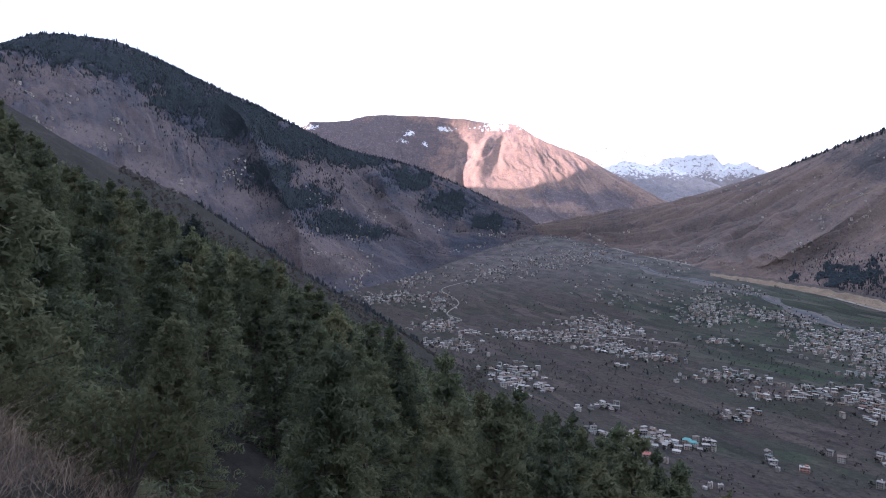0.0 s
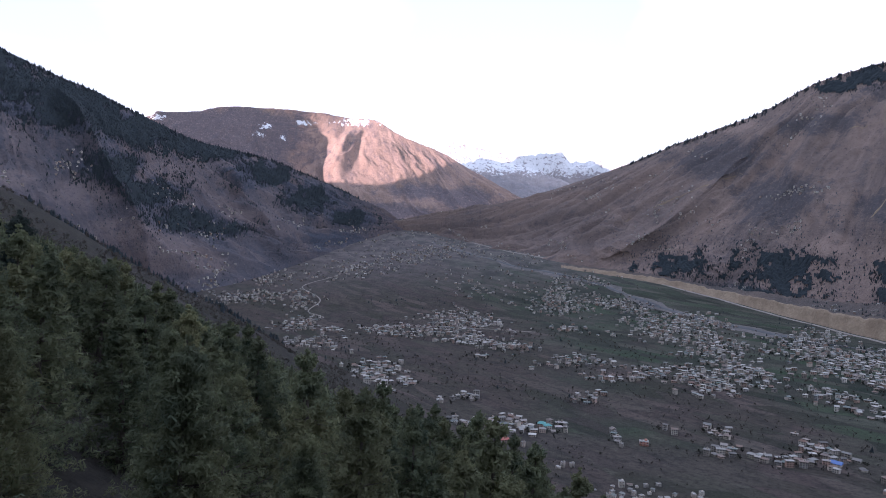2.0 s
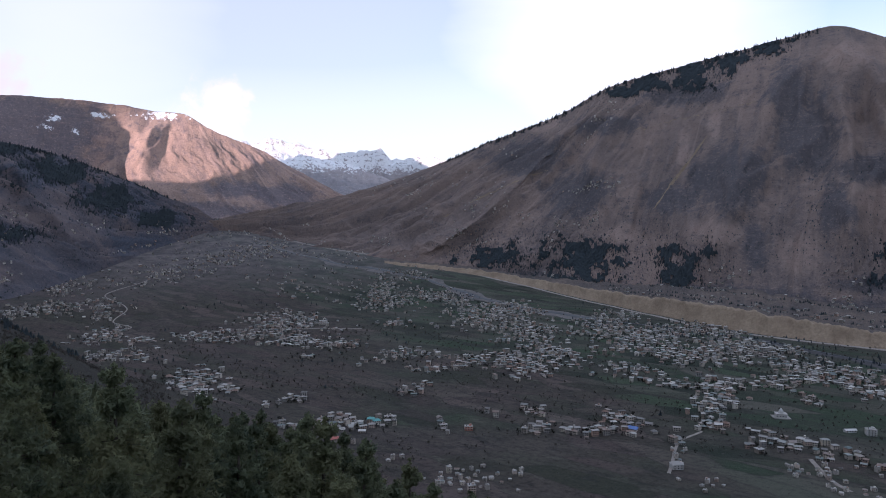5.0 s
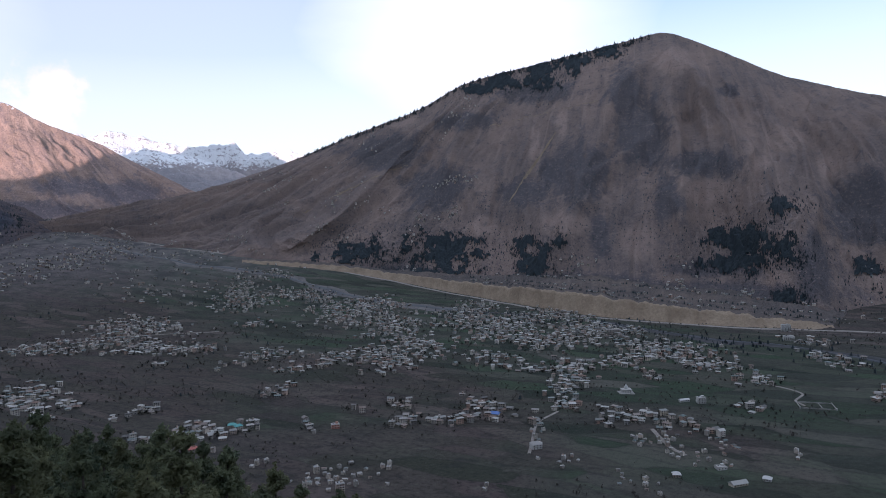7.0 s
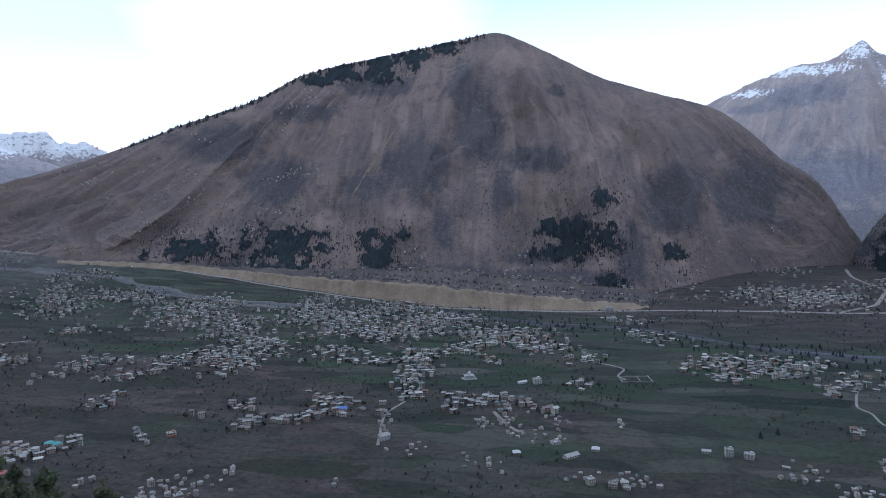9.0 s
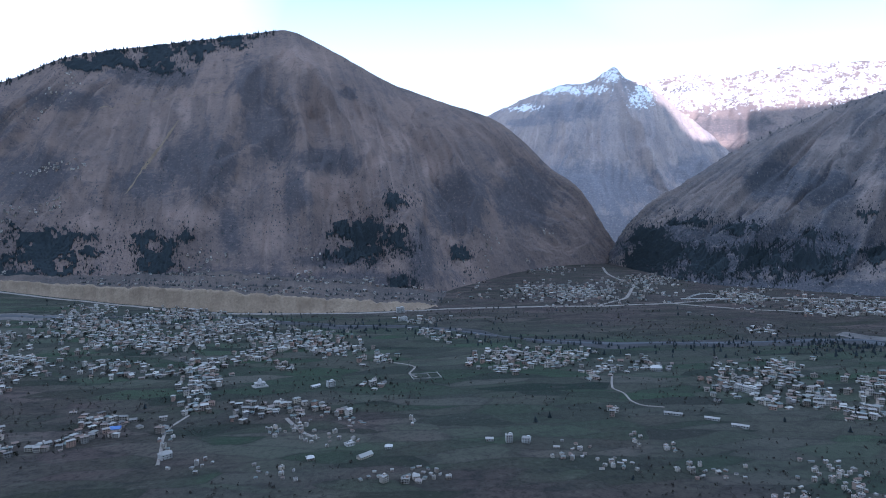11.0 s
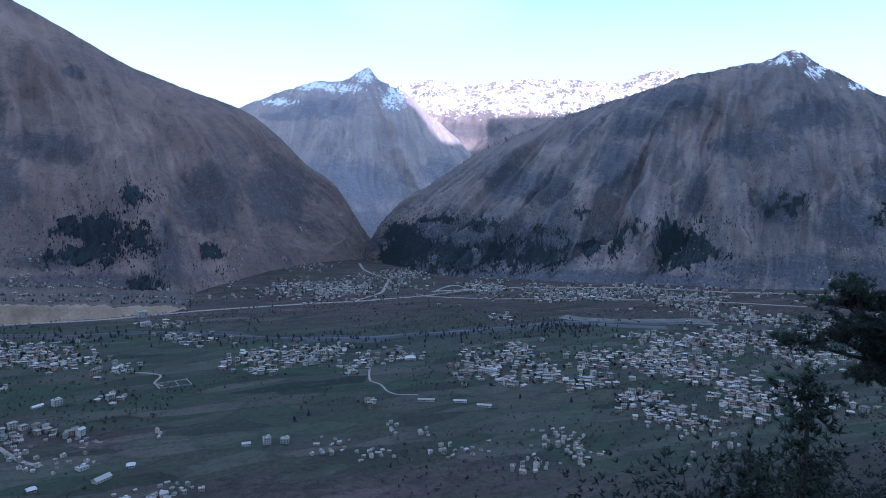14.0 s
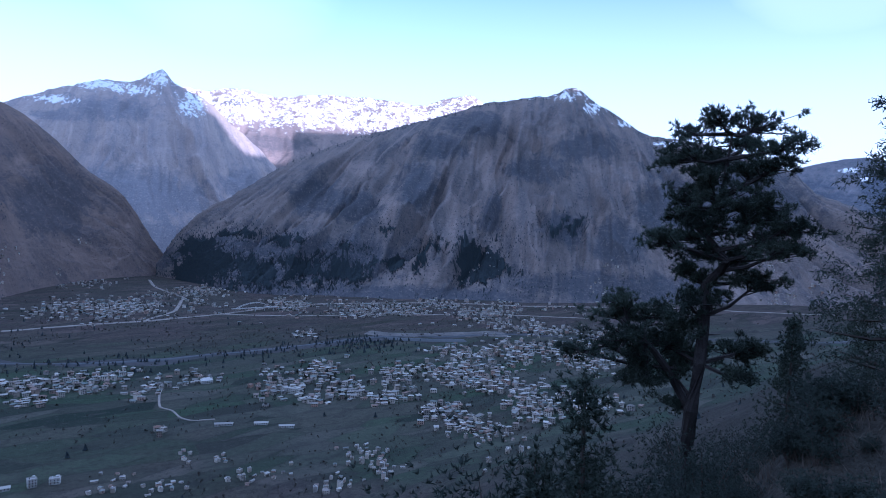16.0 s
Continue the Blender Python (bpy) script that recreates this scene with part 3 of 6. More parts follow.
mountain("mountain_side_valley", "mountain with a snowy crest above the side valley, paled for haze",
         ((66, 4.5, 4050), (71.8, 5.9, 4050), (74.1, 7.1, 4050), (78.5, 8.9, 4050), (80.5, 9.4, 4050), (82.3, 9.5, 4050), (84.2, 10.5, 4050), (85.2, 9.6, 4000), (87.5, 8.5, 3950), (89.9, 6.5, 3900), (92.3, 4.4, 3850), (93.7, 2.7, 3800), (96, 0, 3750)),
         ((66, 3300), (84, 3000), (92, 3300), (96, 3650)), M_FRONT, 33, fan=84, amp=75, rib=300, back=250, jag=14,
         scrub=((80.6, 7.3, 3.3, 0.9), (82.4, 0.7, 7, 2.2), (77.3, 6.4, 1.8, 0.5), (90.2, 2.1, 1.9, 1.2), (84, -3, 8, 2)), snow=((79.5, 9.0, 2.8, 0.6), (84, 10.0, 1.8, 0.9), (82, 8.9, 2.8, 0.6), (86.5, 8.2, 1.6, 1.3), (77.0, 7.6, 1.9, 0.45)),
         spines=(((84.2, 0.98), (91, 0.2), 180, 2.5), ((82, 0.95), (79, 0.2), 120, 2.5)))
mountain("mountain_snow_wall", "snow-covered rocky mountain wall catching low sun",
         ((80, 8.0, 4600), (85.6, 9.5, 4600), (87, 9.3, 4600), (89.9, 9.7, 4600), (92.7, 9.3, 4600), (97, 9.7, 4600), (101.8, 9.6, 4600), (105, 9.2, 4600), (106.4, 9.6, 4600), (109.1, 10.2, 4600), (110.4, 9.5, 4600), (116, 8, 4600)),
         ((80, 3900), (92, 3700), (116, 3900)), M_FAR, 37, amp=75, rib=260, back=150, jag=14, snow=((91.5, 7.6, 2.5, 1.2), (96, 8.2, 4, 1.0), (103, 8.8, 4, 0.8)), scrub=((89.5, 8.6, 1.6, 0.35), (93, 5.5, 4, 0.6)))
mountain("mountain_right", "steep furrowed grey-brown mountain with snow on its peak",
         ((84, -6.3, 2720), (84.8, -4.0, 2720), (87.3, -0.9, 2800), (90.2, 1.3, 2900), (94.4, 4.1, 3000), (98.6, 5.9, 3100), (102.2, 7.1, 3160), (105.7, 8.1, 3220), (110.9, 9.6, 3300), (113.5, 10.0, 3350), (116.6, 10.4, 3400), (117.5, 10.95, 3400), (118.3, 10.8, 3400), (119.4, 9.9, 3400), (121.1, 8.9, 3400),
          (124.5, 7.0, 3350), (127.2, 6.6, 3300), (130.5, 5.8, 3250), (134.5, 4.3, 3200), (136.5, 2.6, 3100), (139.1, 1.5, 3050), (148, -2, 2950)),
         ((84, 2690), (85, 2600), (92, 2100), (104, 2050), (115.7, 2080), (127, 2250), (137, 2500), (148, 2600)), M_RIGHT, 41, amp=82, rows_n=180, rib=260, fan=116, jag=9,
         scrub=((117.6, -0.7, 2.4, 1.6), (115.1, 4.2, 2.8, 1.2), (105, 2.5, 1.9, 1.9), (121.9, -1.8, 2.2, 2.1), (99.8, 0.3, 2.4, 1.5), (111.4, 0.2, 1.2, 2), (119.2, 6.1, 2.8, 1.4), (96.4, 1.2, 2.4, 1.6), (109.7, 7.8, 2.8, 1.4), (125.7, 1.6, 2.6, 2.8), (106.8, 5.9, 2.9, 1.2), (132, 2, 5, 2.5), (94, -4.2, 11, 2.4), (100, -7, 20, 1.0), (122, -5.5, 10, 1.5)),
         bare=((112.8, 1.3, 1, 2.4), (100.2, 3.7, 1.9, 1), (106.2, -4.8, 1, 1), (102.2, 0.4, 0.9, 1.5), (110.8, 4.1, 0.6, 2.4), (108, 0.1, 0.7, 2.4)),
         snow=((119.6, 9.3, 1.2, 0.7), (117.3, 10.2, 1.2, 0.5), (122.3, 8.0, 1.4, 0.4), (125.5, 6.4, 1.5, 0.3)),
         spines=(((117, 0.97), (107, 0.05), 160, 2.5), ((117.5, 0.95), (116, 0.05), 150, 2.5), ((111, 0.9), (99, 0.05), 140, 2.5), ((120, 0.9), (124, 0.05), 150, 3.0), ((104, 0.9), (93, 0.05), 100, 2.5)))
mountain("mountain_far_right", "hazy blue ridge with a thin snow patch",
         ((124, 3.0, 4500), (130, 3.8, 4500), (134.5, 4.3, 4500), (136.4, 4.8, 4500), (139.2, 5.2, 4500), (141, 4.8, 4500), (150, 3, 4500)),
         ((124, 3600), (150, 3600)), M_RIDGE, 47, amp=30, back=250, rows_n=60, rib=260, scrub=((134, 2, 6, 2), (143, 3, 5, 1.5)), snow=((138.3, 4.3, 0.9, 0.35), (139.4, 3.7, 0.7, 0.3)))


# ---- river terrace, river, roads ----
def plain_material(name, a, b, scale, rough=0.9, spec=0.2, bump=0.0):
    m = Mat(name, rough, spec=spec)
    at = m.place()
    c = m.mix(m.ramp(m.noise(at, scale, 6, 0.65), (0.35, 0.0), (0.65, 1.0)), a, b)
    c = m.mix(m.ramp(m.noise(at, scale * 9, 4, 0.6), (0.3, 0.5), (0.6, 0.0)), c, tuple(v * 0.6 for v in a))
    m.colour(c)
    if bump:
        m.bump(m.noise(at, scale * 5, 5, 0.65), 0.5, bump)
    return m.m


M_BLUFF = plain_material("tan_silt", (0.22, 0.155, 0.1), (0.31, 0.23, 0.15), 0.02, bump=6.0)
M_GRAVEL = plain_material("river_gravel", (0.095, 0.084, 0.075), (0.19, 0.166, 0.146), 0.03)
M_STONES = plain_material("river_stones", (0.040, 0.037, 0.036), (0.078, 0.071, 0.067), 0.03)
M_DEEP = plain_material("dark_water", (0.026, 0.028, 0.03), (0.05, 0.052, 0.054), 0.01, rough=0.5, spec=0.2)
M_ROAD = plain_material("pale_road", (0.2, 0.168, 0.14), (0.31, 0.264, 0.218), 0.05)
M_WATER = plain_material("river_water", (0.045, 0.046, 0.046), (0.075, 0.075, 0.074), 0.01, rough=0.6, spec=0.25)


def polar(b, r):
    return r * math.sin(radians(b)), r * math.cos(radians(b))


SHELF_SPOTS = []


def terrace():
    """The tan bluff at the river and the shelf that joins it to the mountain's foot."""
    b = np.arange(22, 74.01, 0.12)
    foot = glide((22, 28, 31.9, 39.6, 44.5, 49.3, 53.9, 60.6, 66.6, 70, 74), (2600, 2500, 2400, 2080, 1870, 1695, 1605, 1550, 1560, 1580, 1640), b)
    high = glide((22, 30, 38.7, 43, 48.3, 53.5, 57.5, 60.6, 66.6, 70, 74), (12, 18, 31, 34, 43, 37, 30, 24, 10, 4, 0.5), b)
    high = high * (1 + 0.16 * fbm(b * 0.9, b * 0, 5, 4)) + 3.5 * fbm(b * 3.1, b * 0, 6, 3)
    high = np.maximum(high, 0.5)
    way = np.radians(b)
    lane = np.array([0, 0.08, 0.2, 0.32, 0.45, 0.6, 0.75, 0.9, 1.0, 1.04, 1.2, 1.7, 2.5, 4, 6])[:, None]
    face = 46 + 16 * fbm(b * 2.2, b * 0, 8, 4)
    depth = np.where(lane <= 1, lane * face, face + (lane - 1) * 70)
    rill = 4.5 * ridged(b[None, :] * 2.6 + lane * 0.1, lane * 0.8, 12, 4)
    r = foot + depth + rill * np.clip(lane * 3, 0, 1)
    base = ground(foot * np.sin(way), foot * np.cos(way))
    z = base - 4 + (high + 4) * np.clip(lane, 0, 1) ** 1.1 + np.clip(lane - 1, 0, 9) * 5 * smooth(73, 66, b) + 2.5 * fbm(b[None, :] * 4, lane * 4, 15, 3) * np.clip(lane, 0, 1)
    z = z - 14 * smooth(68, 71.5, b)
    X, Y = r * np.sin(way), r * np.cos(way)
    cut = 10
    g = np.random.default_rng(61)
    i, j = g.integers(cut + 1, len(lane), 900), g.integers(160, len(b) - 8, 900)
    for k in range(900):
        SHELF_SPOTS.append((float(X[i[k], j[k]]), float(Y[i[k], j[k]]), float(z[i[k], j[k]]) - 0.4))
    tagged(sheet("river_bluff", X[:cut + 1], Y[:cut + 1], z[:cut + 1], M_BLUFF), "tan eroded silt bluff beside the river", "bluff", kind="structure")
    uv = np.stack([np.broadcast_to(way * 3000, z.shape), np.broadcast_to(lane * 60, z.shape)], -1)
    tagged(sheet("terrace", X[cut:], Y[cut:], z[cut:], M_SHELF, uv=uv[cut:]), "brown shelf of land at the mountain's foot", "terrace", kind="structure")


terrace()


def ribbon(name, label, points, width, material, lift=0.7, category="road", wander=0.0, steps=14.0):
    """A strip laid on the ground along (bearing, distance) points."""
    p = np.array([polar(*q) for q in points])
    t = np.concatenate([[0], np.cumsum(np.hypot(*np.diff(p, axis=0).T))])
    u = np.linspace(0, t[-1], max(8, int(t[-1] / steps)))
    x, y = glide(t, p[:, 0], u), glide(t, p[:, 1], u)
    dx, dy = np.gradient(x), np.gradient(y)
    n = np.hypot(dx, dy)
    nx, ny = -dy / n, dx / n
    half = width / 2 * (1 + wander * fbm(u / 90, u * 0, 3, 3))
    side = np.linspace(-1, 1, 5)[:, None]
    off = wander * width * 0.6 * fbm(u / 140, u * 0 + 7, 4, 3)
    X, Y = x + nx * (side * half + off), y + ny * (side * half + off)
    Z = floor_at(X, Y) + lift - 1.2 * (np.abs(side) > 0.99)
    return tagged(sheet(name, X, Y, Z, material), label, category, kind="structure")


UPSTREAM = ((11, 3050), (13, 2900), (16.5, 2700), (23.9, 2440), (28.5, 2190), (34.7, 1900), (40, 1760))
DOWNSTREAM = ((39, 1775), (44.5, 1670), (54.8, 1500), (60.6, 1400), (66.6, 1370), (78.8, 1225), (89.6, 1260), (96.5, 1320), (102.6, 1410), (107, 1430), (112, 1470), (120, 1530), (130, 1640), (142, 1800))
ribbon("river_bed", "pale gravel bed of the upper river", UPSTREAM, 75, M_GRAVEL, 0.4, "river", 0.9)
ribbon("river", "grey-blue shallow river in its gravel bed", UPSTREAM, 24, M_WATER, 0.9, "river", 0.9)
ribbon("river_bed", "dark stony bed of the lower river", DOWNSTREAM, 52, M_STONES, 0.4, "river", 1.1)
ribbon("river", "dark shallow river between stony banks", DOWNSTREAM, 14, M_DEEP, 0.9, "river", 1.1)
ribbon("gravel_bank", "pale gravel bank and shallow pool by the river", ((101, 1455), (103, 1440), (106, 1440), (109, 1460), (113, 1490)), 95, M_GRAVEL, 0.5, "gravel", 0.5)
ribbon("river_pool", "pale grey pool beside the gravel bank", ((102.5, 1395), (104.5, 1385), (107, 1385), (109.5, 1400)), 46, M_WATER, 1.0, "river", 0.4)
ribbon("highway", "pale main road along the foot of the mountains", ((10, 3320), (13.3, 3120), (17.8, 2900), (23, 2720), (28.1, 2560), (30.9, 2440), (34.8, 2290), (39.6, 2060), (44.5, 1850), (48.3, 1690), (53.9, 1590), (62.6, 1545), (66.6, 1560), (71.4, 1590), (75.8, 1610), (83.1, 1640), (88.9, 1730), (92.8, 1830), (97.7, 1920), (104.5, 1980), (112, 1990), (125, 2120), (138, 2300)), 15, M_ROAD, 1.0)
ribbon("side_road", "pale road into the side valley", ((83, 1640), (85.5, 1800), (86, 2050), (84, 2300), (83.5, 2550)), 10, M_ROAD, 1.0)
ribbon("east_road", "pale road through the eastern settlements", ((88.9, 1730), (92, 1700), (96, 1690), (102, 1720), (110, 1760), (120, 1800)), 9, M_ROAD, 1.0)
ribbon("village_lane", "pale narrow lane between village houses", ((46, 700), (46.3, 740), (46.5, 780), (47, 819), (48.5, 857)), 5, M_ROAD, 0.5, steps=7)
ribbon("plot_lane", "pale concrete lane to a walled plot", ((64.3, 1060), (65.5, 1050), (67.4, 1020), (66.9, 982), (67.6, 960)), 5, M_ROAD, 0.5, steps=7)
ribbon("field_lane", "pale lane winding through fields", ((84.4, 1045), (84.4, 930), (85.3, 910), (86, 874), (87, 859), (88.6, 858)), 4.5, M_ROAD, 0.5, steps=7)
ribbon("hamlet_lane", "pale stepped lane beside hamlet houses", ((56.3, 800), (57, 770), (58, 740), (59, 725)), 7, M_ROAD, 0.5, steps=7)
ribbon("west_road", "pale road through the western settlement", ((-1, 1600), (1, 1640), (0.4, 1720), (1.8, 1760), (0.5, 1850), (1.5, 2000), (0, 2200), (3, 2400)), 4.5, M_ROAD, 0.8)
ribbon("upper_road", "pale road along the upper fields", ((5, 1600), (10, 1640), (14, 1600), (20, 1560)), 5, M_ROAD, 0.8)


def slope_ribbon(name, label, slope, points, width, material, lift=1.5, category="track"):
    """A strip up a mountain's face through (bearing, height in degrees) points."""
    pb, pe = np.array([p[0] for p in points]), np.array([p[1] for p in points])
    t = np.linspace(0, len(points) - 1, 12 * len(points))
    b, e = glide(np.arange(len(points)), pb, t), glide(np.arange(len(points)), pe, t)
    u = np.linspace(0.01, 0.99, 500)
    up = []
    for bb, ee in zip(b, e):
        x, y, z = on_slope(slope, np.full(500, bb), u)
        el = np.degrees(np.arctan2(z - EYE, np.hypot(x, y)))
        up.append(u[int(np.argmax(el > ee))])
    up = np.convolve(np.pad(np.array(up), 2, "edge"), np.ones(5) / 5, "valid")
    half = math.degrees(width / 2 / 2500)
    X, Y, Z = (np.array(v) for v in zip(*[on_slope(slope, b + k * half * (0.7 + 0.5 * value_noise(t * 3, t * 0 + k, 9)), up) for k in (-1, 0, 1)]))
    return tagged(sheet(name, X, Y, Z + lift, material), label, category, kind="structure")


slope_ribbon("slide_scar", "thin pale landslide scar down the mountain", "mountain_main", ((48.6, 6.4), (47.6, 4.9), (46.9, 3.9), (45.9, 2.6), (44.6, 0.6)), 8, M_BLUFF)
slope_ribbon("hill_track", "pale track cut across the mountain", "mountain_main", ((43.0, 7.0), (46.0, 7.7), (49.0, 8.2), (52.0, 8.8)), 5, M_BLUFF)
slope_ribbon("hill_track", "pale track climbing the mountain's flank", "mountain_main", ((27.0, 0.0), (29.5, 1.3), (33.0, 2.9), (36.0, 4.0)), 5, M_BLUFF)


# ---- houses ----
def wall_material(name, *colours):
    m = Mat(name, 0.85, spec=0.2)
    c = m.ramp(m.chance(), *[(i / max(1, len(colours) - 1), v) for i, v in enumerate(colours)])
    at = m.local()
    c = m.mix(m.ramp(m.noise(at, 0.7, 5, 0.65), (0.4, 0.0), (0.7, 0.35)), c, (0.3, 0.28, 0.26))
    m.colour(c)
    return m.bump(m.noise(at, 3.0, 4), 0.2, 0.05).m


def stuff_material(name, *colours):
    m = Mat(name, 0.85, spec=0.2)
    c = m.ramp(m.island(), *[(i / max(1, len(colours) - 1), v) for i, v in enumerate(colours)])
    c = m.mix(m.ramp(m.noise(m.place(), 0.3, 4), (0.4, 0.0), (0.7, 0.3)), c, (0.25, 0.24, 0.22))
    return m.colour(c).m


WALLS = ((0.442, 0.373, 0.296), (0.652, 0.569, 0.469), (0.252, 0.197, 0.147), (0.693, 0.609, 0.494), (0.421, 0.265, 0.191), (0.315, 0.265, 0.209), (0.315, 0.283, 0.252), (0.589, 0.490, 0.365))
ROOFS = ((0.267, 0.243, 0.209), (0.488, 0.443, 0.378), (0.098, 0.087, 0.077), (0.346, 0.317, 0.273), (0.178, 0.105, 0.073), (0.217, 0.198, 0.171), (0.118, 0.144, 0.128), (0.444, 0.400, 0.342))
M_WALL = wall_material("plastered_wall", *WALLS)
M_ROOF = wall_material("roof_sheet", *ROOFS)
M_SLAB = wall_material("roof_concrete", (0.318, 0.292, 0.253), (0.396, 0.363, 0.316), (0.268, 0.244, 0.211))
M_RED = wall_material("red_roof", (0.42, 0.12, 0.09), (0.38, 0.13, 0.1))
M_BLUE = wall_material("blue_roof", (0.1, 0.17, 0.42), (0.12, 0.2, 0.4))
M_GREEN = wall_material("green_roof", (0.12, 0.34, 0.3), (0.1, 0.3, 0.27))
M_ORANGE = wall_material("orange_wall", (0.55, 0.2, 0.14), (0.5, 0.22, 0.15))
M_WHITE = wall_material("white_wall", (0.56, 0.52, 0.465), (0.50, 0.47, 0.42))
M_WOOD = wall_material("dark_door", (0.1, 0.06, 0.04), (0.14, 0.09, 0.06))
glass = Mat("window_glass", 0.12, spec=0.6)
M_GLASS = glass.colour(glass.mix(glass.ramp(glass.noise(glass.local(), 1.5), (0.4, 0.0), (0.6, 1.0)), (0.02, 0.025, 0.03), (0.05, 0.055, 0.06))).m
tank = Mat("tank_plastic", 0.5)
M_TANK = tank.colour(tank.mix(tank.ramp(tank.chance(), (0.5, 0.0), (0.55, 1.0)), (0.03, 0.03, 0.035), (0.5, 0.5, 0.52))).m
M_STUFF_WALL = stuff_material("far_walls", *WALLS)
M_STUFF_ROOF = stuff_material("far_roofs", *ROOFS)


def box(bm, cx, cy, z0, sx, sy, sz, bevel=0.0):
    made = bmesh.ops.create_cube(bm, size=1.0, matrix=Matrix.LocRotScale((cx, cy, z0 + sz / 2), None, (sx, sy, sz)))
    if bevel:
        edges = list({e for v in made["verts"] for e in v.link_edges})
        bmesh.ops.bevel(bm, geom=edges, offset=bevel, segments=1, affect="EDGES")


def mesh_of(name, bm, material):
    me = bpy.data.meshes.new(name)
    bm.normal_update()
    bm.to_mesh(me)
    bm.free()
    me.materials.append(material)
    return me


def part(name, bm, material, parent, label=""):
    """Links a bmesh, or a mesh made before, as one part of a thing."""
    data = mesh_of(name, bm, material) if isinstance(bm, bmesh.types.BMesh) else bm
    ob = new(name, data)
    ob.parent = parent
    if label:
        ob["label"] = label
    return ob


def thing(name, label, category, m=None, group=""):
    ob = new(name)
    ob.empty_display_size = 0.5
    tagged(ob, label, category, group)
    if m is not None:
        ob.matrix_basis = m
    return ob


def window_mesh():
    """One dark pane, a little proud of the wall."""
    bm = bmesh.new()
    box(bm, 0, 0.0, 0.0, 1.3, 0.10, 1.25)
    return mesh_of("window", bm, M_GLASS)


WINDOW = window_mesh()


def house(name, label, sx, sy, storeys, roof, wall=M_WALL, cover=M_ROOF, tanks=1, sides=(0, 1), category="house", per=3):
    """A plastered house: walls, floor slabs, windows with sills, a door, and a flat, gabled or hipped roof."""
    h = 3.0
    ob = thing(name, label, category)
    bm = bmesh.new()
    box(bm, 0, 0, -3.5, sx, sy, 3.5 + h * storeys)
    part("wall", bm, wall, ob)
    for k in range(1, storeys):
        bm = bmesh.new()
        box(bm, 0, -0.35, k * h - 0.12, sx + 0.7, sy + 1.3, 0.24, 0.04)
        part("floor_slab", bm, M_SLAB, ob)
    top = h * storeys
    bm = bmesh.new()
    if roof == "flat":
        box(bm, 0, 0, top, sx + 1.2, sy + 1.2, 0.25, 0.05)
        for dx, dy, lx, ly in ((0, sy / 2, sx, 0.18), (0, -sy / 2, sx, 0.18), (sx / 2, 0, 0.18, sy + 0.18), (-sx / 2, 0, 0.18, sy + 0.18)):
            box(bm, dx, dy, top + 0.25, lx, ly, 0.7)
        part("roof", bm, M_SLAB, ob, "flat concrete roof with parapet")
        bm = bmesh.new()
        box(bm, sx * 0.22, sy * 0.18, top + 0.25, sx * 0.32, sy * 0.36, 2.3, 0.05)
        part("stair_room", bm, wall, ob)
    else:
        e, ridge = 0.8, (0.0 if roof == "gable" else sy * 0.45)
        rise = sy * 0.34
        X, Y = sx / 2 + e, sy / 2 + e
        rows_ = [bm.verts.new(v) for v in ((-X, -Y, top), (X, -Y, top), (X, Y, top), (-X, Y, top), (-X + ridge, 0, top + rise), (X - ridge, 0, top + rise))]
        low = [bm.verts.new((v.co.x, v.co.y, v.co.z - 0.15)) for v in rows_[:4]]
        for f in ((0, 1, 5, 4), (2, 3, 4, 5), (1, 2, 5), (3, 0, 4)):
            bm.faces.new([rows_[i] for i in f])
        bm.faces.new(low[::-1])
        for i in range(4):
            bm.faces.new((low[i], low[(i + 1) % 4], rows_[(i + 1) % 4], rows_[i]))
        part("roof", bm, cover, ob, "pitched metal sheet roof")
    for k in range(tanks):
        bm = bmesh.new()
        bmesh.ops.create_cone(bm, cap_ends=True, segments=10, radius1=0.6, radius2=0.6, depth=1.3, matrix=Matrix.Translation((-sx * 0.25 + 1.6 * k, sy * 0.1, top + 0.9)))
        bmesh.ops.create_cone(bm, cap_ends=True, segments=10, radius1=0.6, radius2=0.2, depth=0.3, matrix=Matrix.Translation((-sx * 0.25 + 1.6 * k, sy * 0.1, top + 1.7)))
        if roof == "flat":
            part("water_tank", bm, M_TANK, ob, "round plastic water tank")
        else:
            bm.free()
    for k in range(storeys):
        for side in sides:
            n = per if side in (0, 2) else max(1, per - 1)
            span = sx if side in (0, 2) else sy
            for i in range(n):
                along = (i + 0.5) / n * span - span / 2
                if k == 0 and side == 0 and i == 0:
                    bm = bmesh.new()
                    box(bm, along, -sy / 2 - 0.02, 0.0, 1.1, 0.12, 2.1, 0.02)
                    part("door", bm, M_WOOD, ob, "dark wooden door")
                    continue
                turn = {0: 0, 1: 90, 2: 180, 3: -90}[side]
                x, y = {0: (along, -sy / 2), 1: (sx / 2, along), 2: (along, sy / 2), 3: (-sx / 2, along)}[side]
                w = part("window", WINDOW, None, ob)
                w.matrix_basis = pose(x, y, k * h + 1.0, 0, 0, turn)
    return ob


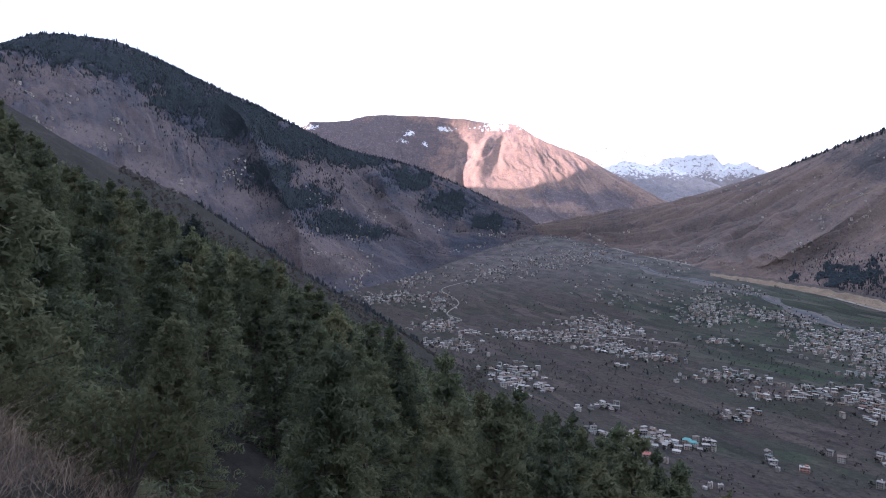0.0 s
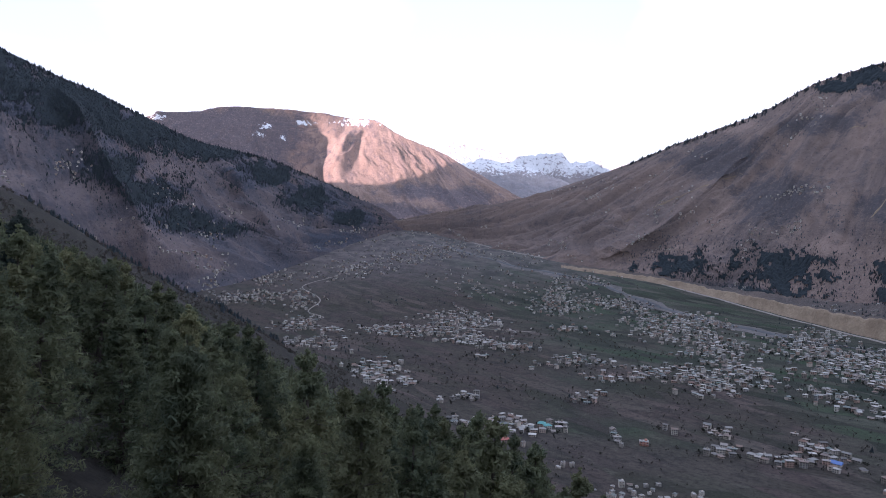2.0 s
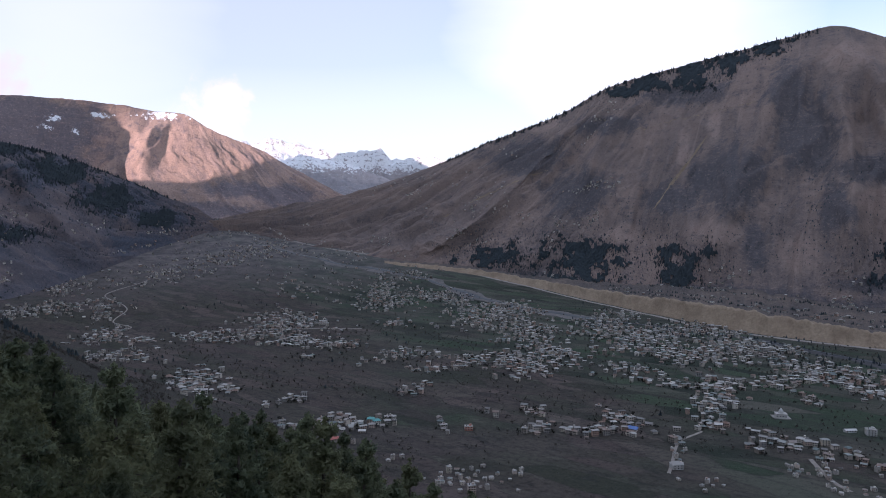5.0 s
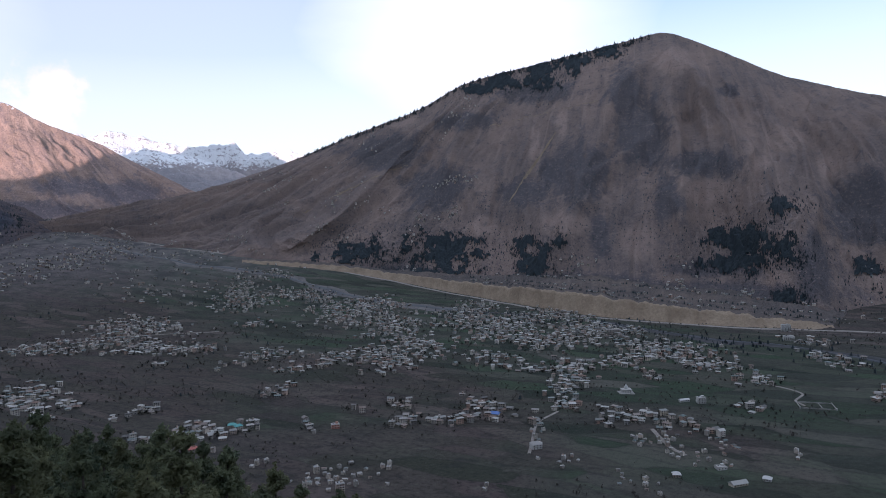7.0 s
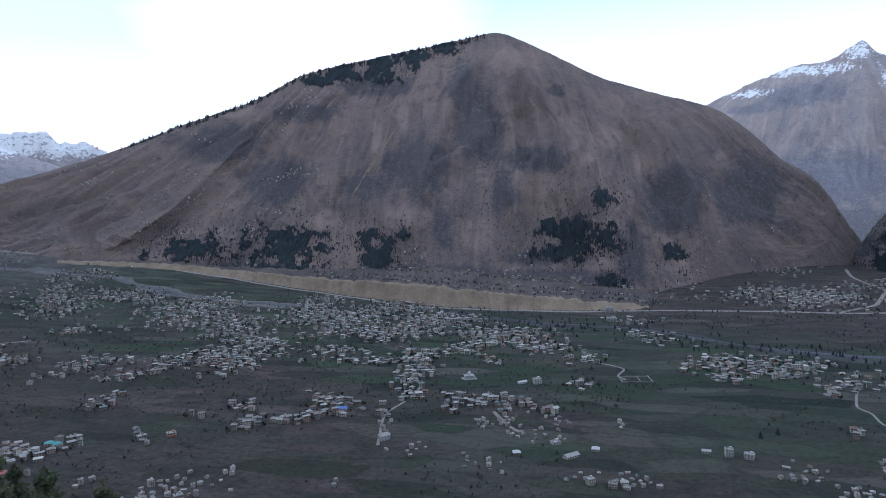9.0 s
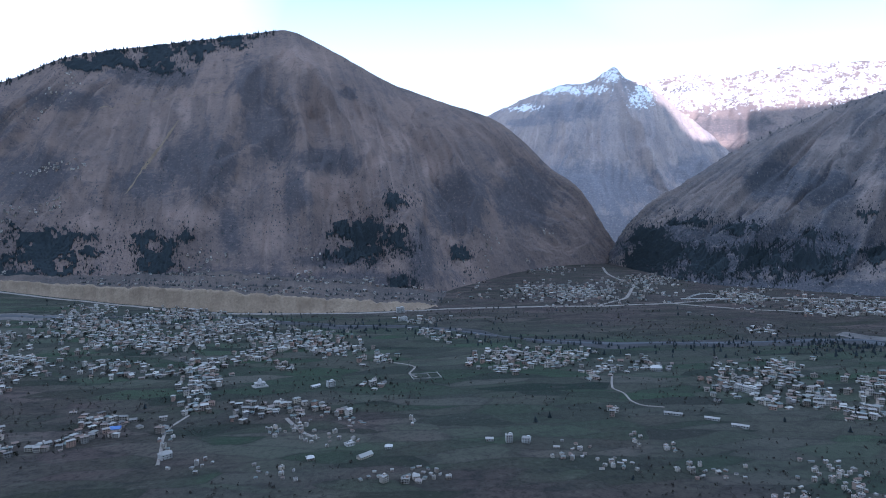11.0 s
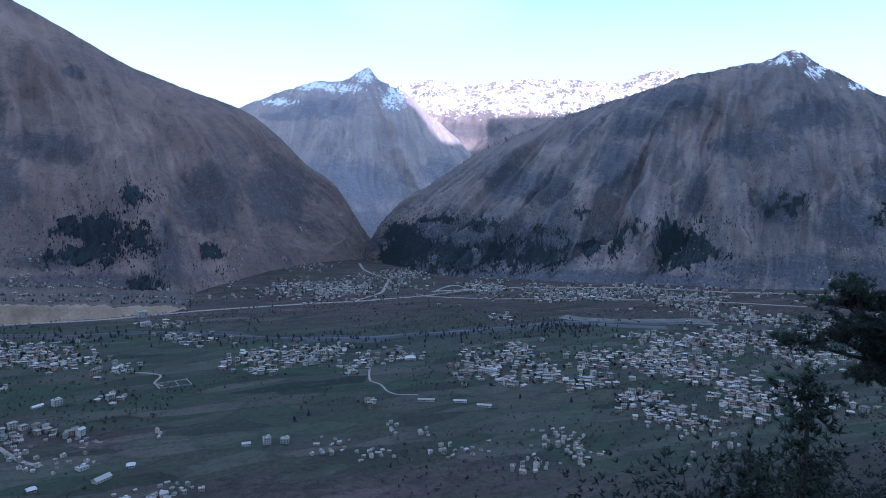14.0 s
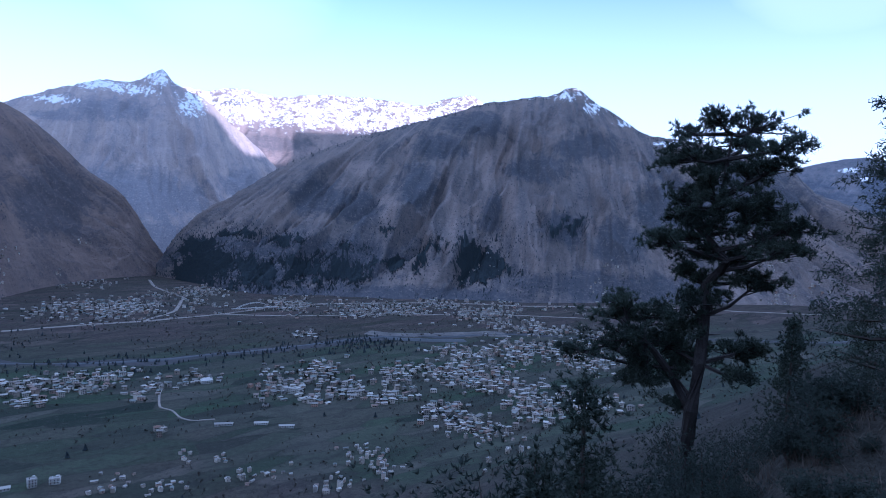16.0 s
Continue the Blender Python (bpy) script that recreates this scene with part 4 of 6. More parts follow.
# settlements: bearing, distance, spread of both, houses
UPPER_VILLAGES = (
    (-4.1, 2070, 2.9, 116, 25), (-2.4, 2360, 2.4, 96, 15), (-0.3, 2040, 0.7, 177, 12), (-0.3, 1680, 1.5, 94, 15),
    (-1.0, 1390, 0.7, 36, 4), (1.4, 1380, 1.9, 114, 8), (2.4, 1570, 1.0, 48, 8), (4.6, 2520, 2.9, 144, 25),
    (9.3, 2690, 2.9, 120, 15), (11.7, 2880, 2.4, 134, 25), (8.8, 3430, 2.9, 202, 30), (7.2, 1540, 0.7, 54, 8),
    (6.3, 1090, 1.2, 87, 25), (8.9, 1020, 0.7, 33, 6), (14.2, 960, 1.0, 15, 8), (14.9, 810, 1.7, 18, 14),
    (18.1, 860, 1.2, 20, 9), (23.9, 2400, 1.9, 128, 15),
)
NEAR_VILLAGES = (
    (6.1, 1040, 1.7, 125, 25), (8.9, 1030, 0.7, 29, 5), (11.7, 930, 0.5, 14, 2), (16.6, 840, 0.7, 15, 5),
    (18.9, 830, 1.9, 23, 12), (22.1, 850, 0.6, 22, 5), (19.1, 760, 0.4, 8, 2), (22.4, 700, 0.7, 10, 3),
    (27.0, 830, 0.5, 20, 5), (31.1, 880, 0.6, 9, 4), (29.4, 640, 2.9, 30, 24), (33.9, 670, 0.6, 8, 2),
    (35.0, 900, 1.0, 17, 6), (35.2, 820, 1.0, 24, 12), (37.7, 820, 0.5, 18, 3), (24.7, 1010, 1.0, 31, 8),
    (25.9, 1130, 1.9, 25, 8), (23.7, 1250, 1.9, 36, 14), (15.6, 1270, 0.3, 15, 2),
)
WEST_TOWN = (
    (7.0, 1560, 2.4, 64, 12), (11.0, 1520, 1.9, 68, 14), (13.8, 1690, 2.9, 145, 60), (14.6, 1430, 1.9, 57, 25),
    (17.5, 1380, 1.2, 49, 10), (19.2, 1360, 0.7, 30, 4), (22.0, 2050, 1.5, 212, 45), (25.2, 2070, 1.9, 118, 25),
    (28.0, 2020, 1.5, 108, 20), (22.8, 1620, 1.2, 50, 7), (26.3, 1600, 0.4, 29, 2), (29.9, 1730, 1.9, 184, 30),
    (32.3, 1830, 2.4, 205, 60), (34.2, 1510, 1.9, 149, 50), (29.3, 1200, 1.5, 48, 14), (33.6, 1180, 1.9, 89, 40),
    (36.6, 1280, 1.5, 84, 30),
)
MAIN_TOWN = (
    (41.1, 1660, 2.4, 182, 50), (44.0, 1460, 2.4, 133, 60), (48.3, 1640, 2.9, 135, 50), (46.9, 1330, 3.9, 65, 60),
    (51.1, 1440, 1.9, 75, 40), (53.5, 1420, 1.5, 58, 20), (42.9, 1170, 1.5, 34, 12), (46.3, 1080, 1.9, 22, 8),
    (49.7, 1090, 1.5, 43, 20), (49.5, 990, 1.4, 60, 45), (49.2, 890, 1.2, 30, 20), (53.5, 1160, 1.9, 53, 14),
    (56.2, 1260, 2.4, 80, 35), (59.3, 1220, 2.4, 75, 35), (56.4, 1050, 0.7, 19, 5), (60.6, 1140, 1.9, 31, 14),
    (64.3, 1070, 1.0, 26, 10), (69.3, 1260, 1.9, 51, 10),
)
SLOPE_HAMLETS = (
    (39.9, 820, 1.5, 25, 14), (42.4, 870, 1.9, 40, 18), (46.8, 780, 0.6, 53, 8), (52.0, 820, 0.5, 12, 2),
    (55.3, 840, 2.9, 26, 20), (57.5, 770, 1.0, 36, 12), (55.3, 760, 0.7, 14, 6), (59.7, 720, 2.2, 19, 12),
    (49.1, 680, 0.9, 14, 5), (42.3, 610, 0.6, 8, 3), (53.9, 650, 0.7, 8, 4), (56.2, 630, 1.0, 8, 5),
    (62.1, 770, 1.0, 9, 6), (66.9, 760, 0.4, 8, 2), (60.6, 800, 1.5, 17, 9), (63.7, 930, 1.0, 14, 6),
    (68.2, 1430, 1.0, 36, 7),
)
EAST_VILLAGES = (
    (76.4, 1060, 2.4, 59, 45), (74.9, 990, 1.5, 25, 12), (72.4, 1040, 0.5, 28, 5), (67.5, 610, 1.9, 24, 30),
    (63.2, 610, 1.2, 8, 6), (64.1, 930, 0.7, 13, 5), (79.8, 1080, 1.9, 60, 20), (84.3, 1040, 1.9, 40, 14),
    (87.7, 1070, 1.5, 23, 6), (82.8, 970, 0.7, 19, 4), (86.3, 740, 0.7, 16, 6), (84.3, 810, 0.4, 10, 2),
    (89.0, 720, 0.7, 8, 3), (80.9, 680, 1.5, 21, 14), (84.9, 660, 1.9, 12, 14), (92.2, 670, 1.9, 14, 16),
    (100.8, 710, 1.9, 23, 20), (103.0, 660, 1.5, 24, 14), (98.2, 630, 1.5, 20, 14),
)
EAST_TOWN = (
    (93.4, 1010, 1.5, 80, 20), (97.0, 1060, 1.9, 84, 40), (99.7, 980, 1.9, 44, 30), (96.6, 930, 1.2, 30, 14),
    (103.5, 1070, 1.5, 68, 25), (103.2, 940, 1.9, 36, 20), (108.0, 880, 1.9, 36, 30), (108.2, 1070, 2.4, 63, 30),
    (110.1, 1060, 1.9, 62, 35), (110.3, 810, 1.9, 39, 35), (108.5, 1280, 2.9, 61, 14), (100.8, 1790, 2.4, 126, 30),
    (104.1, 1810, 1.9, 133, 25), (107.6, 1920, 1.5, 102, 14), (110.6, 1760, 2.4, 117, 25), (94.2, 1880, 1.5, 108, 20),
    (95.6, 1420, 1.0, 41, 10), (82.3, 1860, 2.9, 155, 30), (87.1, 2150, 2.4, 145, 20),
)
FAR_TOWN = (
    (80.3, 1910, 2.4, 188, 30), (77.1, 1870, 2.4, 116, 14), (79.0, 2440, 1.5, 149, 12), (110.6, 1160, 2.4, 91, 30),
    (114.6, 1300, 2.9, 114, 40), (112.9, 1020, 2.9, 66, 45), (115.6, 920, 2.4, 68, 45), (115.8, 1570, 3.4, 72, 25),
    (111.7, 790, 2.9, 33, 25), (114.0, 660, 1.5, 69, 20), (116.3, 500, 2.4, 35, 20), (120.0, 1250, 2.9, 102, 40),
    (120.2, 950, 2.9, 60, 40), (121.9, 1520, 2.4, 99, 30),
)


DISTRICTS = (UPPER_VILLAGES, NEAR_VILLAGES, WEST_TOWN, MAIN_TOWN, SLOPE_HAMLETS, EAST_VILLAGES, EAST_TOWN, FAR_TOWN)
rng = np.random.default_rng(5)
sites = []
for district in DISTRICTS:
    for b, r, hb, hr, n in district:
        tilt = rng.uniform(-0.6, 0.6)
        for k in range(int(n * 2.9)):
            p, q = rng.normal(0, 0.55), rng.normal(0, 0.55)
            bb, rr = b + hb * (p + tilt * q * 0.3), r + max(hr, 14) * (q + tilt * p * 0.4)
            x, y = polar(bb, rr)
            if rr > 600 and (bb < 112 or rr > 700):
                sites.append((x, y, rr))


def spaced(points, gap):
    """Drops points that stand closer than gap to one kept before."""
    cells, kept = {}, []
    for p in points:
        key = (int(p[0] // gap), int(p[1] // gap))
        near = (q for i in (-1, 0, 1) for j in (-1, 0, 1) for q in cells.get((key[0] + i, key[1] + j), ()))
        if all((p[0] - q[0]) ** 2 + (p[1] - q[1]) ** 2 > gap * gap for q in near):
            cells.setdefault(key, []).append(p)
            kept.append(p)
    return kept


LANDMARKS = ((66.2, 1540), (66.4, 1430), (54.2, 950), (60.1, 930), (17.6, 760), (29.2, 812), (46.6, 718), (58.8, 930), (43.1, 838), (53.2, 1410), (94.8, 975),
             (87.9, 1050), (75.6, 700), (77.1, 700), (73.9, 701), (62.9, 664), (61.6, 700), (58.2, 666), (65, 685), (90.6, 829), (92.3, 826))
marks = [(*polar(b, r), r) for b, r in LANDMARKS]
sites = spaced(marks + sites, 7.6)[len(marks):]
sites.sort(key=lambda p: p[2])

KINDS = [
    house("house", "two-storey cream house with a flat concrete roof", 11, 8.5, 2, "flat"),
    house("house", "three-storey pale plastered house with balconies and flat roof", 11, 9, 3, "flat", tanks=2),
    house("house", "white house with a grey pitched metal roof", 12, 8, 2, "gable"),
    house("house", "small grey village house with hipped sheet roof", 9.5, 8, 1, "hip"),
    house("house", "two-storey village house with hipped metal roof", 11, 9, 2, "hip"),
    house("house", "long low plastered house with pale sheet roof", 16, 7.5, 1, "gable", per=4),
    house("house", "tall four-storey concrete house with flat roof", 10, 9, 4, "flat", tanks=2),
]
WEIGHTS = (0.24, 0.17, 0.16, 0.14, 0.14, 0.09, 0.06)
GREEN_KIND = house("house", "village house with a green pitched metal roof", 11, 8.5, 2, "hip", cover=M_GREEN)
near_sites, far_sites = sites[:265], sites[265:]
used = set()
for k, (x, y, r) in enumerate(near_sites):
    pick = int(rng.choice(len(KINDS), p=WEIGHTS))
    kind = KINDS[pick]
    face = -math.degrees(math.atan2(x, y)) + rng.normal(0, 28) + (90 if rng.random() < 0.2 else 0)
    m = pose(x, y, float(floor_at(x, y)) + 0.3, 0, 0, face) @ Matrix.Scale(rng.uniform(0.46, 0.72), 4)
    if pick not in used:
        used.add(pick)
        kind.matrix_basis = m
        kind["group"] = "valley houses"
    else:
        copy_thing(kind, m)


def place(ob, b, r, turn=0.0, lift=0.2, size=0.8):
    x, y = polar(b, r)
    ob.matrix_basis = pose(x, y, float(floor_at(x, y)) + lift, 0, 0, -b + turn) @ Matrix.Scale(size, 4)
    return ob


place(GREEN_KIND, 21.2, 838, 20)
copy_thing(GREEN_KIND, pose(*polar(20.7, 845), float(floor_at(*polar(20.7, 845))) + 0.2, 0, 0, -30))
place(house("house", "white five-storey block standing alone by the river", 22, 14, 5, "flat", M_WHITE, tanks=2, per=6, category="building"), 66.2, 1540, 8)
place(house("house", "pale three-storey block near the river", 24, 13, 3, "flat", M_WHITE, tanks=2, per=6, category="building"), 66.4, 1430, 12)
place(house("house", "white three-storey house alone in the fields", 13, 11, 3, "flat", M_WHITE, tanks=2), 60.1, 930, 20)
place(house("house", "two-storey house with a red pitched roof", 12, 9, 2, "hip", cover=M_RED), 17.6, 760, 10)
place(house("house", "orange-red two-storey house with flat roof", 12, 9, 2, "flat", M_ORANGE), 29.2, 812, 5)
place(house("house", "pale house with a broad white roof beside the lane", 14, 11, 2, "hip", M_WHITE, cover=M_SLAB), 46.6, 718, 25)
place(house("house", "long white shed in the fields", 17, 6, 1, "gable", M_WHITE, cover=M_WHITE, per=4), 58.8, 930, 35)
place(house("house", "house with a bright blue metal roof", 14, 10, 1, "gable", cover=M_BLUE), 43.1, 838, -15)
place(house("house", "long grey four-storey institutional block", 36, 13, 4, "flat", tanks=2, per=9, category="building"), 53.2, 1410, 5)
place(house("house", "long three-storey school block with pale walls", 40, 12, 3, "flat", M_WHITE, tanks=2, per=10, category="building"), 94.8, 975, -32)
place(house("house", "white hall with a rounded pale roof", 20, 13, 2, "hip", M_WHITE, cover=M_WHITE, per=5, category="building"), 87.9, 1050, 10)
place(house("house", "three-storey white house on the open fields", 9, 8, 3, "flat", M_WHITE), 75.6, 700, 10)
place(house("house", "white two-storey farmhouse on the open fields", 11, 8, 2, "flat", M_WHITE), 77.1, 700, -10)
place(house("house", "low white farm shed on the open fields", 10, 6, 1, "gable", M_WHITE, cover=M_SLAB), 73.9, 701, 0)
place(house("house", "long house with a broad pale metal roof", 20, 9, 1, "gable", cover=M_SLAB, per=5), 62.9, 664, 40)
place(house("house", "low house with a white flat roof", 12, 9, 1, "flat", M_WHITE), 61.6, 700, 30)
place(house("house", "small house with a white hipped roof", 9, 8, 1, "hip", cover=M_WHITE), 58.2, 666, 10)
place(house("house", "small white house alone among fields", 9, 8, 1, "hip", M_WHITE, cover=M_WHITE), 65, 685, -5)
for b, r, n in ((89.3, 829, 26), (92.3, 826, 20), (94.4, 812, 22)):
    place(house("shed", "long low pale farm shed beside the lane", n, 5.5, 1, "gable", M_WHITE, cover=M_SLAB, per=6, category="shed"), b, r, -4)


def temple():
    """A white temple: plinth, hall, tapering tower with a finial."""
    ob = thing("temple", "white temple with a tapering tower on a plinth", "temple")
    bm = bmesh.new()
    box(bm, 0, 0, -3, 26, 20, 4.5, 0.15)
    part("plinth", bm, M_SLAB, ob)
    bm = bmesh.new()
    box(bm, 0, 0, 1.5, 16, 12, 5.5, 0.1)
    part("hall", bm, M_WHITE, ob)
    bm = bmesh.new()
    box(bm, 0, 0, 7.0, 18, 14, 0.5, 0.1)
    part("roof", bm, M_SLAB, ob)
    bm = bmesh.new()
    for z0, z1, a, b in ((7.5, 9.5, 4.2, 3.9), (9.5, 12, 3.9, 3.0), (12, 14.2, 3.0, 1.6), (14.2, 15.4, 1.6, 0.5)):
        bmesh.ops.create_cone(bm, cap_ends=True, segments=8, radius1=a, radius2=b, depth=z1 - z0, matrix=Matrix.Translation((0, 0, (z0 + z1) / 2)))
    bmesh.ops.create_cone(bm, cap_ends=True, segments=6, radius1=0.25, radius2=0.02, depth=2.2, matrix=Matrix.Translation((0, 0, 16.4)))
    part("tower", bm, M_WHITE, ob, "white tapering tower with finial")
    for i in range(4):
        w = part("window", WINDOW, None, ob)
        w.matrix_basis = pose(-6 + 4 * i, -6, 3.0)
    return ob


place(temple(), 54.2, 950, 15)


def plot_wall():
    """A walled building plot: four low pale walls with coping and corner posts."""
    ob = thing("boundary_wall", "low pale concrete wall round an empty plot", "wall")
    for cx, cy, lx, ly in ((0, -17, 52, 0.5), (0, 17, 52, 0.5), (-26, 0, 0.5, 34.5), (26, 0, 0.5, 34.5), (6, 0, 0.5, 34)):
        bm = bmesh.new()
        box(bm, cx, cy, -2, lx, ly, 3.4)
        box(bm, cx, cy, 1.4, lx + 0.3, ly + 0.3, 0.2)
        part("wall_panel", bm, M_SLAB, ob)
    for cx in (-26, 26):
        for cy in (-17, 17):
            bm = bmesh.new()
            box(bm, cx, cy, -2, 1.0, 1.0, 5.0, 0.08)
            part("post", bm, M_WHITE, ob)
    return ob


place(plot_wall(), 68.3, 965, 12)


def far_houses(name, label, points, seed, scale=1.0):
    """Far settlements in one mesh: walls, overhanging roofs, dark rows of windows."""
    g = np.random.default_rng(seed)
    V, F, MI = [], [], []

    def add(corners, faces, mat):
        n = len(V)
        V.extend(corners)
        F.extend([tuple(i + n for i in f) for f in faces])
        MI.extend([mat] * len(faces))

    cube = ((0, 1, 5, 4), (1, 2, 6, 5), (2, 3, 7, 6), (3, 0, 4, 7), (4, 5, 6, 7))
    for x, y, z in points:
        sx, sy = g.uniform(4.2, 9) * scale, g.uniform(4, 6.5) * scale
        st = int(g.choice((1, 1, 1, 2, 2, 3)))
        h = 2.3 * st * scale
        a = math.atan2(x, y) * -1 + g.normal(0, 0.5)
        ca, sa = math.cos(a), math.sin(a)

        def put(px, py, pz):
            return (x + px * ca - py * sa, y + px * sa + py * ca, z + pz)

        X, Y = sx / 2, sy / 2
        add([put(*p) for p in ((-X, -Y, -3), (X, -Y, -3), (X, Y, -3), (-X, Y, -3), (-X, -Y, h), (X, -Y, h), (X, Y, h), (-X, Y, h))], cube, 0)
        e = 0.7
        X2, Y2 = X + e, Y + e
        if g.random() < 0.5:
            add([put(*p) for p in ((-X2, -Y2, h), (X2, -Y2, h), (X2, Y2, h), (-X2, Y2, h), (-X2, -Y2, h + 0.5), (X2, -Y2, h + 0.5), (X2, Y2, h + 0.5), (-X2, Y2, h + 0.5))], cube, 1)
            if g.random() < 0.6:
                q = X * 0.4
                add([put(*p) for p in ((0, 0, h), (q, 0, h), (q, Y * 0.6, h), (0, Y * 0.6, h), (0, 0, h + 2.6), (q, 0, h + 2.6), (q, Y * 0.6, h + 2.6), (0, Y * 0.6, h + 2.6))], cube, 0)
        else:
            k, up = (0 if g.random() < 0.5 else Y * 0.9), sy * 0.3
            add([put(*p) for p in ((-X2, -Y2, h), (X2, -Y2, h), (X2, Y2, h), (-X2, Y2, h), (-X2 + k, 0, h + up), (X2 - k, 0, h + up))], ((0, 1, 5, 4), (2, 3, 4, 5), (1, 2, 5), (3, 0, 4)), 1)
        for s in range(st):
            zz, n = s * 2.3 * scale + 0.7, 3
            for i in range(n):
                w0 = -X + (i + 0.28) / n * sx
                w1 = w0 + 0.52 * sx / n
                add([put(w0, -Y - 0.08, zz), put(w1, -Y - 0.08, zz), put(w1, -Y - 0.08, zz + 1.15), put(w0, -Y - 0.08, zz + 1.15)], ((0, 1, 2, 3),), 2)
    me = bpy.data.meshes.new(name)
    me.from_pydata(V, [], F)
    for mat in (M_STUFF_WALL, M_STUFF_ROOF, M_GLASS):
        me.materials.append(mat)
    me.polygons.foreach_set("material_index", MI)
    me.update()
    return tagged(new(name, me), label, "houses", kind="stuff")


FX, FY = np.array([p[0] for p in far_sites]), np.array([p[1] for p in far_sites])
thick_x, thick_y = FX + rng.normal(0, 20, len(FX)), FY + rng.normal(0, 20, len(FX))
thick_ok = (np.hypot(thick_x, thick_y) > 1080) & (np.min((thick_x[:, None] - FX) ** 2 + (thick_y[:, None] - FY) ** 2, axis=1) > 64)
FX, FY = np.concatenate([FX, thick_x[thick_ok]]), np.concatenate([FY, thick_y[thick_ok]])
up_b, up_r = rng.uniform(-10, 24, 1100), rng.uniform(1900, 3250, 1100)
ux, uy = up_r * np.sin(np.radians(up_b)), up_r * np.cos(np.radians(up_b))
cb_, cr_ = rng.uniform(71, 125, 900), rng.uniform(1560, 2300, 900)
ux, uy = np.concatenate([ux, cr_ * np.sin(np.radians(cb_))]), np.concatenate([uy, cr_ * np.cos(np.radians(cb_))])
busy = fbm(ux / 170, uy / 170, 44, 3) + rng.normal(0, 0.1, len(ux)) > 0.03
FX, FY = np.concatenate([FX, ux[busy]]), np.concatenate([FY, uy[busy]])
FZ = floor_at(FX, FY)
far_houses("town_houses", "dense pale town houses across the valley floor", list(zip(FX, FY, FZ)), 21)


def slope_sites(name, n, lo, hi, b0, b1, seed, bunch=6):
    g = np.random.default_rng(seed)
    cb, cu = g.uniform(b0, b1, n // bunch + 1), lo + (hi - lo) * g.random(n // bunch + 1) ** 1.3
    pick = g.integers(0, len(cb), n)
    x, y, z = on_slope(name, cb[pick] + g.normal(0, 0.5, n), np.clip(cu[pick] + g.normal(0, 0.018, n), 0.01, 0.97))
    return list(zip(x, y, z))


hamlets = (slope_sites("mountain_left", 420, 0.05, 0.6, -33, 5, 31, 9) + slope_sites("mountain_main", 420, 0.08, 0.95, 12, 42, 32, 9)
           + slope_sites("mountain_main", 140, 0.02, 0.12, 44, 70, 33, 12) + slope_sites("mountain_right", 110, 0.02, 0.2, 104, 138, 34, 8)
           + slope_sites("mountain_main", 25, 0.05, 0.3, 70, 80, 36))
hamlets = hamlets + SHELF_SPOTS[:200]
far_houses("hamlet_houses", "scattered pale hamlet houses on the mountain slopes", hamlets, 22, 0.9)


def bridge():
    """A road flyover on piers with a light arch."""
    ob = thing("bridge", "pale concrete road bridge with an arch and piers", "bridge")
    bm = bmesh.new()
    box(bm, 0, 0, 8, 120, 9, 1.4, 0.2)
    part("deck", bm, M_SLAB, ob)
    for x in (-50, -25, 0, 25, 50):
        bm = bmesh.new()
        box(bm, x, 0, -4, 2.2, 6, 12, 0.2)
        part("pier", bm, M_SLAB, ob)
    for y in (-4.3, 4.3):
        bm = bmesh.new()
        for i in range(24):
            u0, u1 = -1 + i / 12, -1 + (i + 1) / 12
            z0, z1 = 9 + 13 * (1 - u0 * u0), 9 + 13 * (1 - u1 * u1)
            m = Matrix.Translation((48 * (u0 + u1) / 2, y, (z0 + z1) / 2)) @ Matrix.Rotation(-math.atan2(z1 - z0, 4.0), 4, "Y")
            bmesh.ops.create_cube(bm, size=1.0, matrix=m @ Matrix.Diagonal((math.hypot(4, z1 - z0) + 0.2, 0.9, 1.0, 1)))
        part("arch", bm, M_WHITE, ob, "pale steel arch")
    return ob


place(bridge(), 91.6, 1770, 20, 0.2, 1.0)


# ---- woods on the mountains and trees in the valley ----
def leaf_material(name, dark, light, tip, rough=0.8):
    """Needles or leaves: colour varies from clump to clump and from tree to tree."""
    m = Mat(name, rough, spec=0.15)
    at = m.place()
    c = m.mix(m.ramp(m.noise(at, 0.9, 4, 0.6), (0.35, 0.0), (0.65, 1.0)), dark, light)
    c = m.mix(m.ramp(m.noise(at, 0.12, 2), (0.45, 0.0), (0.65, 0.6)), c, tip)
    c = m.mix(m.ramp(m.chance(), (0.0, 0.0), (1.0, 0.45)), c, tuple(v * 0.55 for v in dark))
    m.colour(c)
    thin = m.n.new("ShaderNodeBsdfTranslucent")
    m.put(thin.inputs["Color"], c)
    both = m.n.new("ShaderNodeMixShader")
    both.inputs["Fac"].default_value = 0.45
    m.l.new(m.p.outputs["BSDF"], both.inputs[1])
    m.l.new(thin.outputs["BSDF"], both.inputs[2])
    m.l.new(both.outputs["Shader"], m.n["Material Output"].inputs["Surface"])
    return m.m


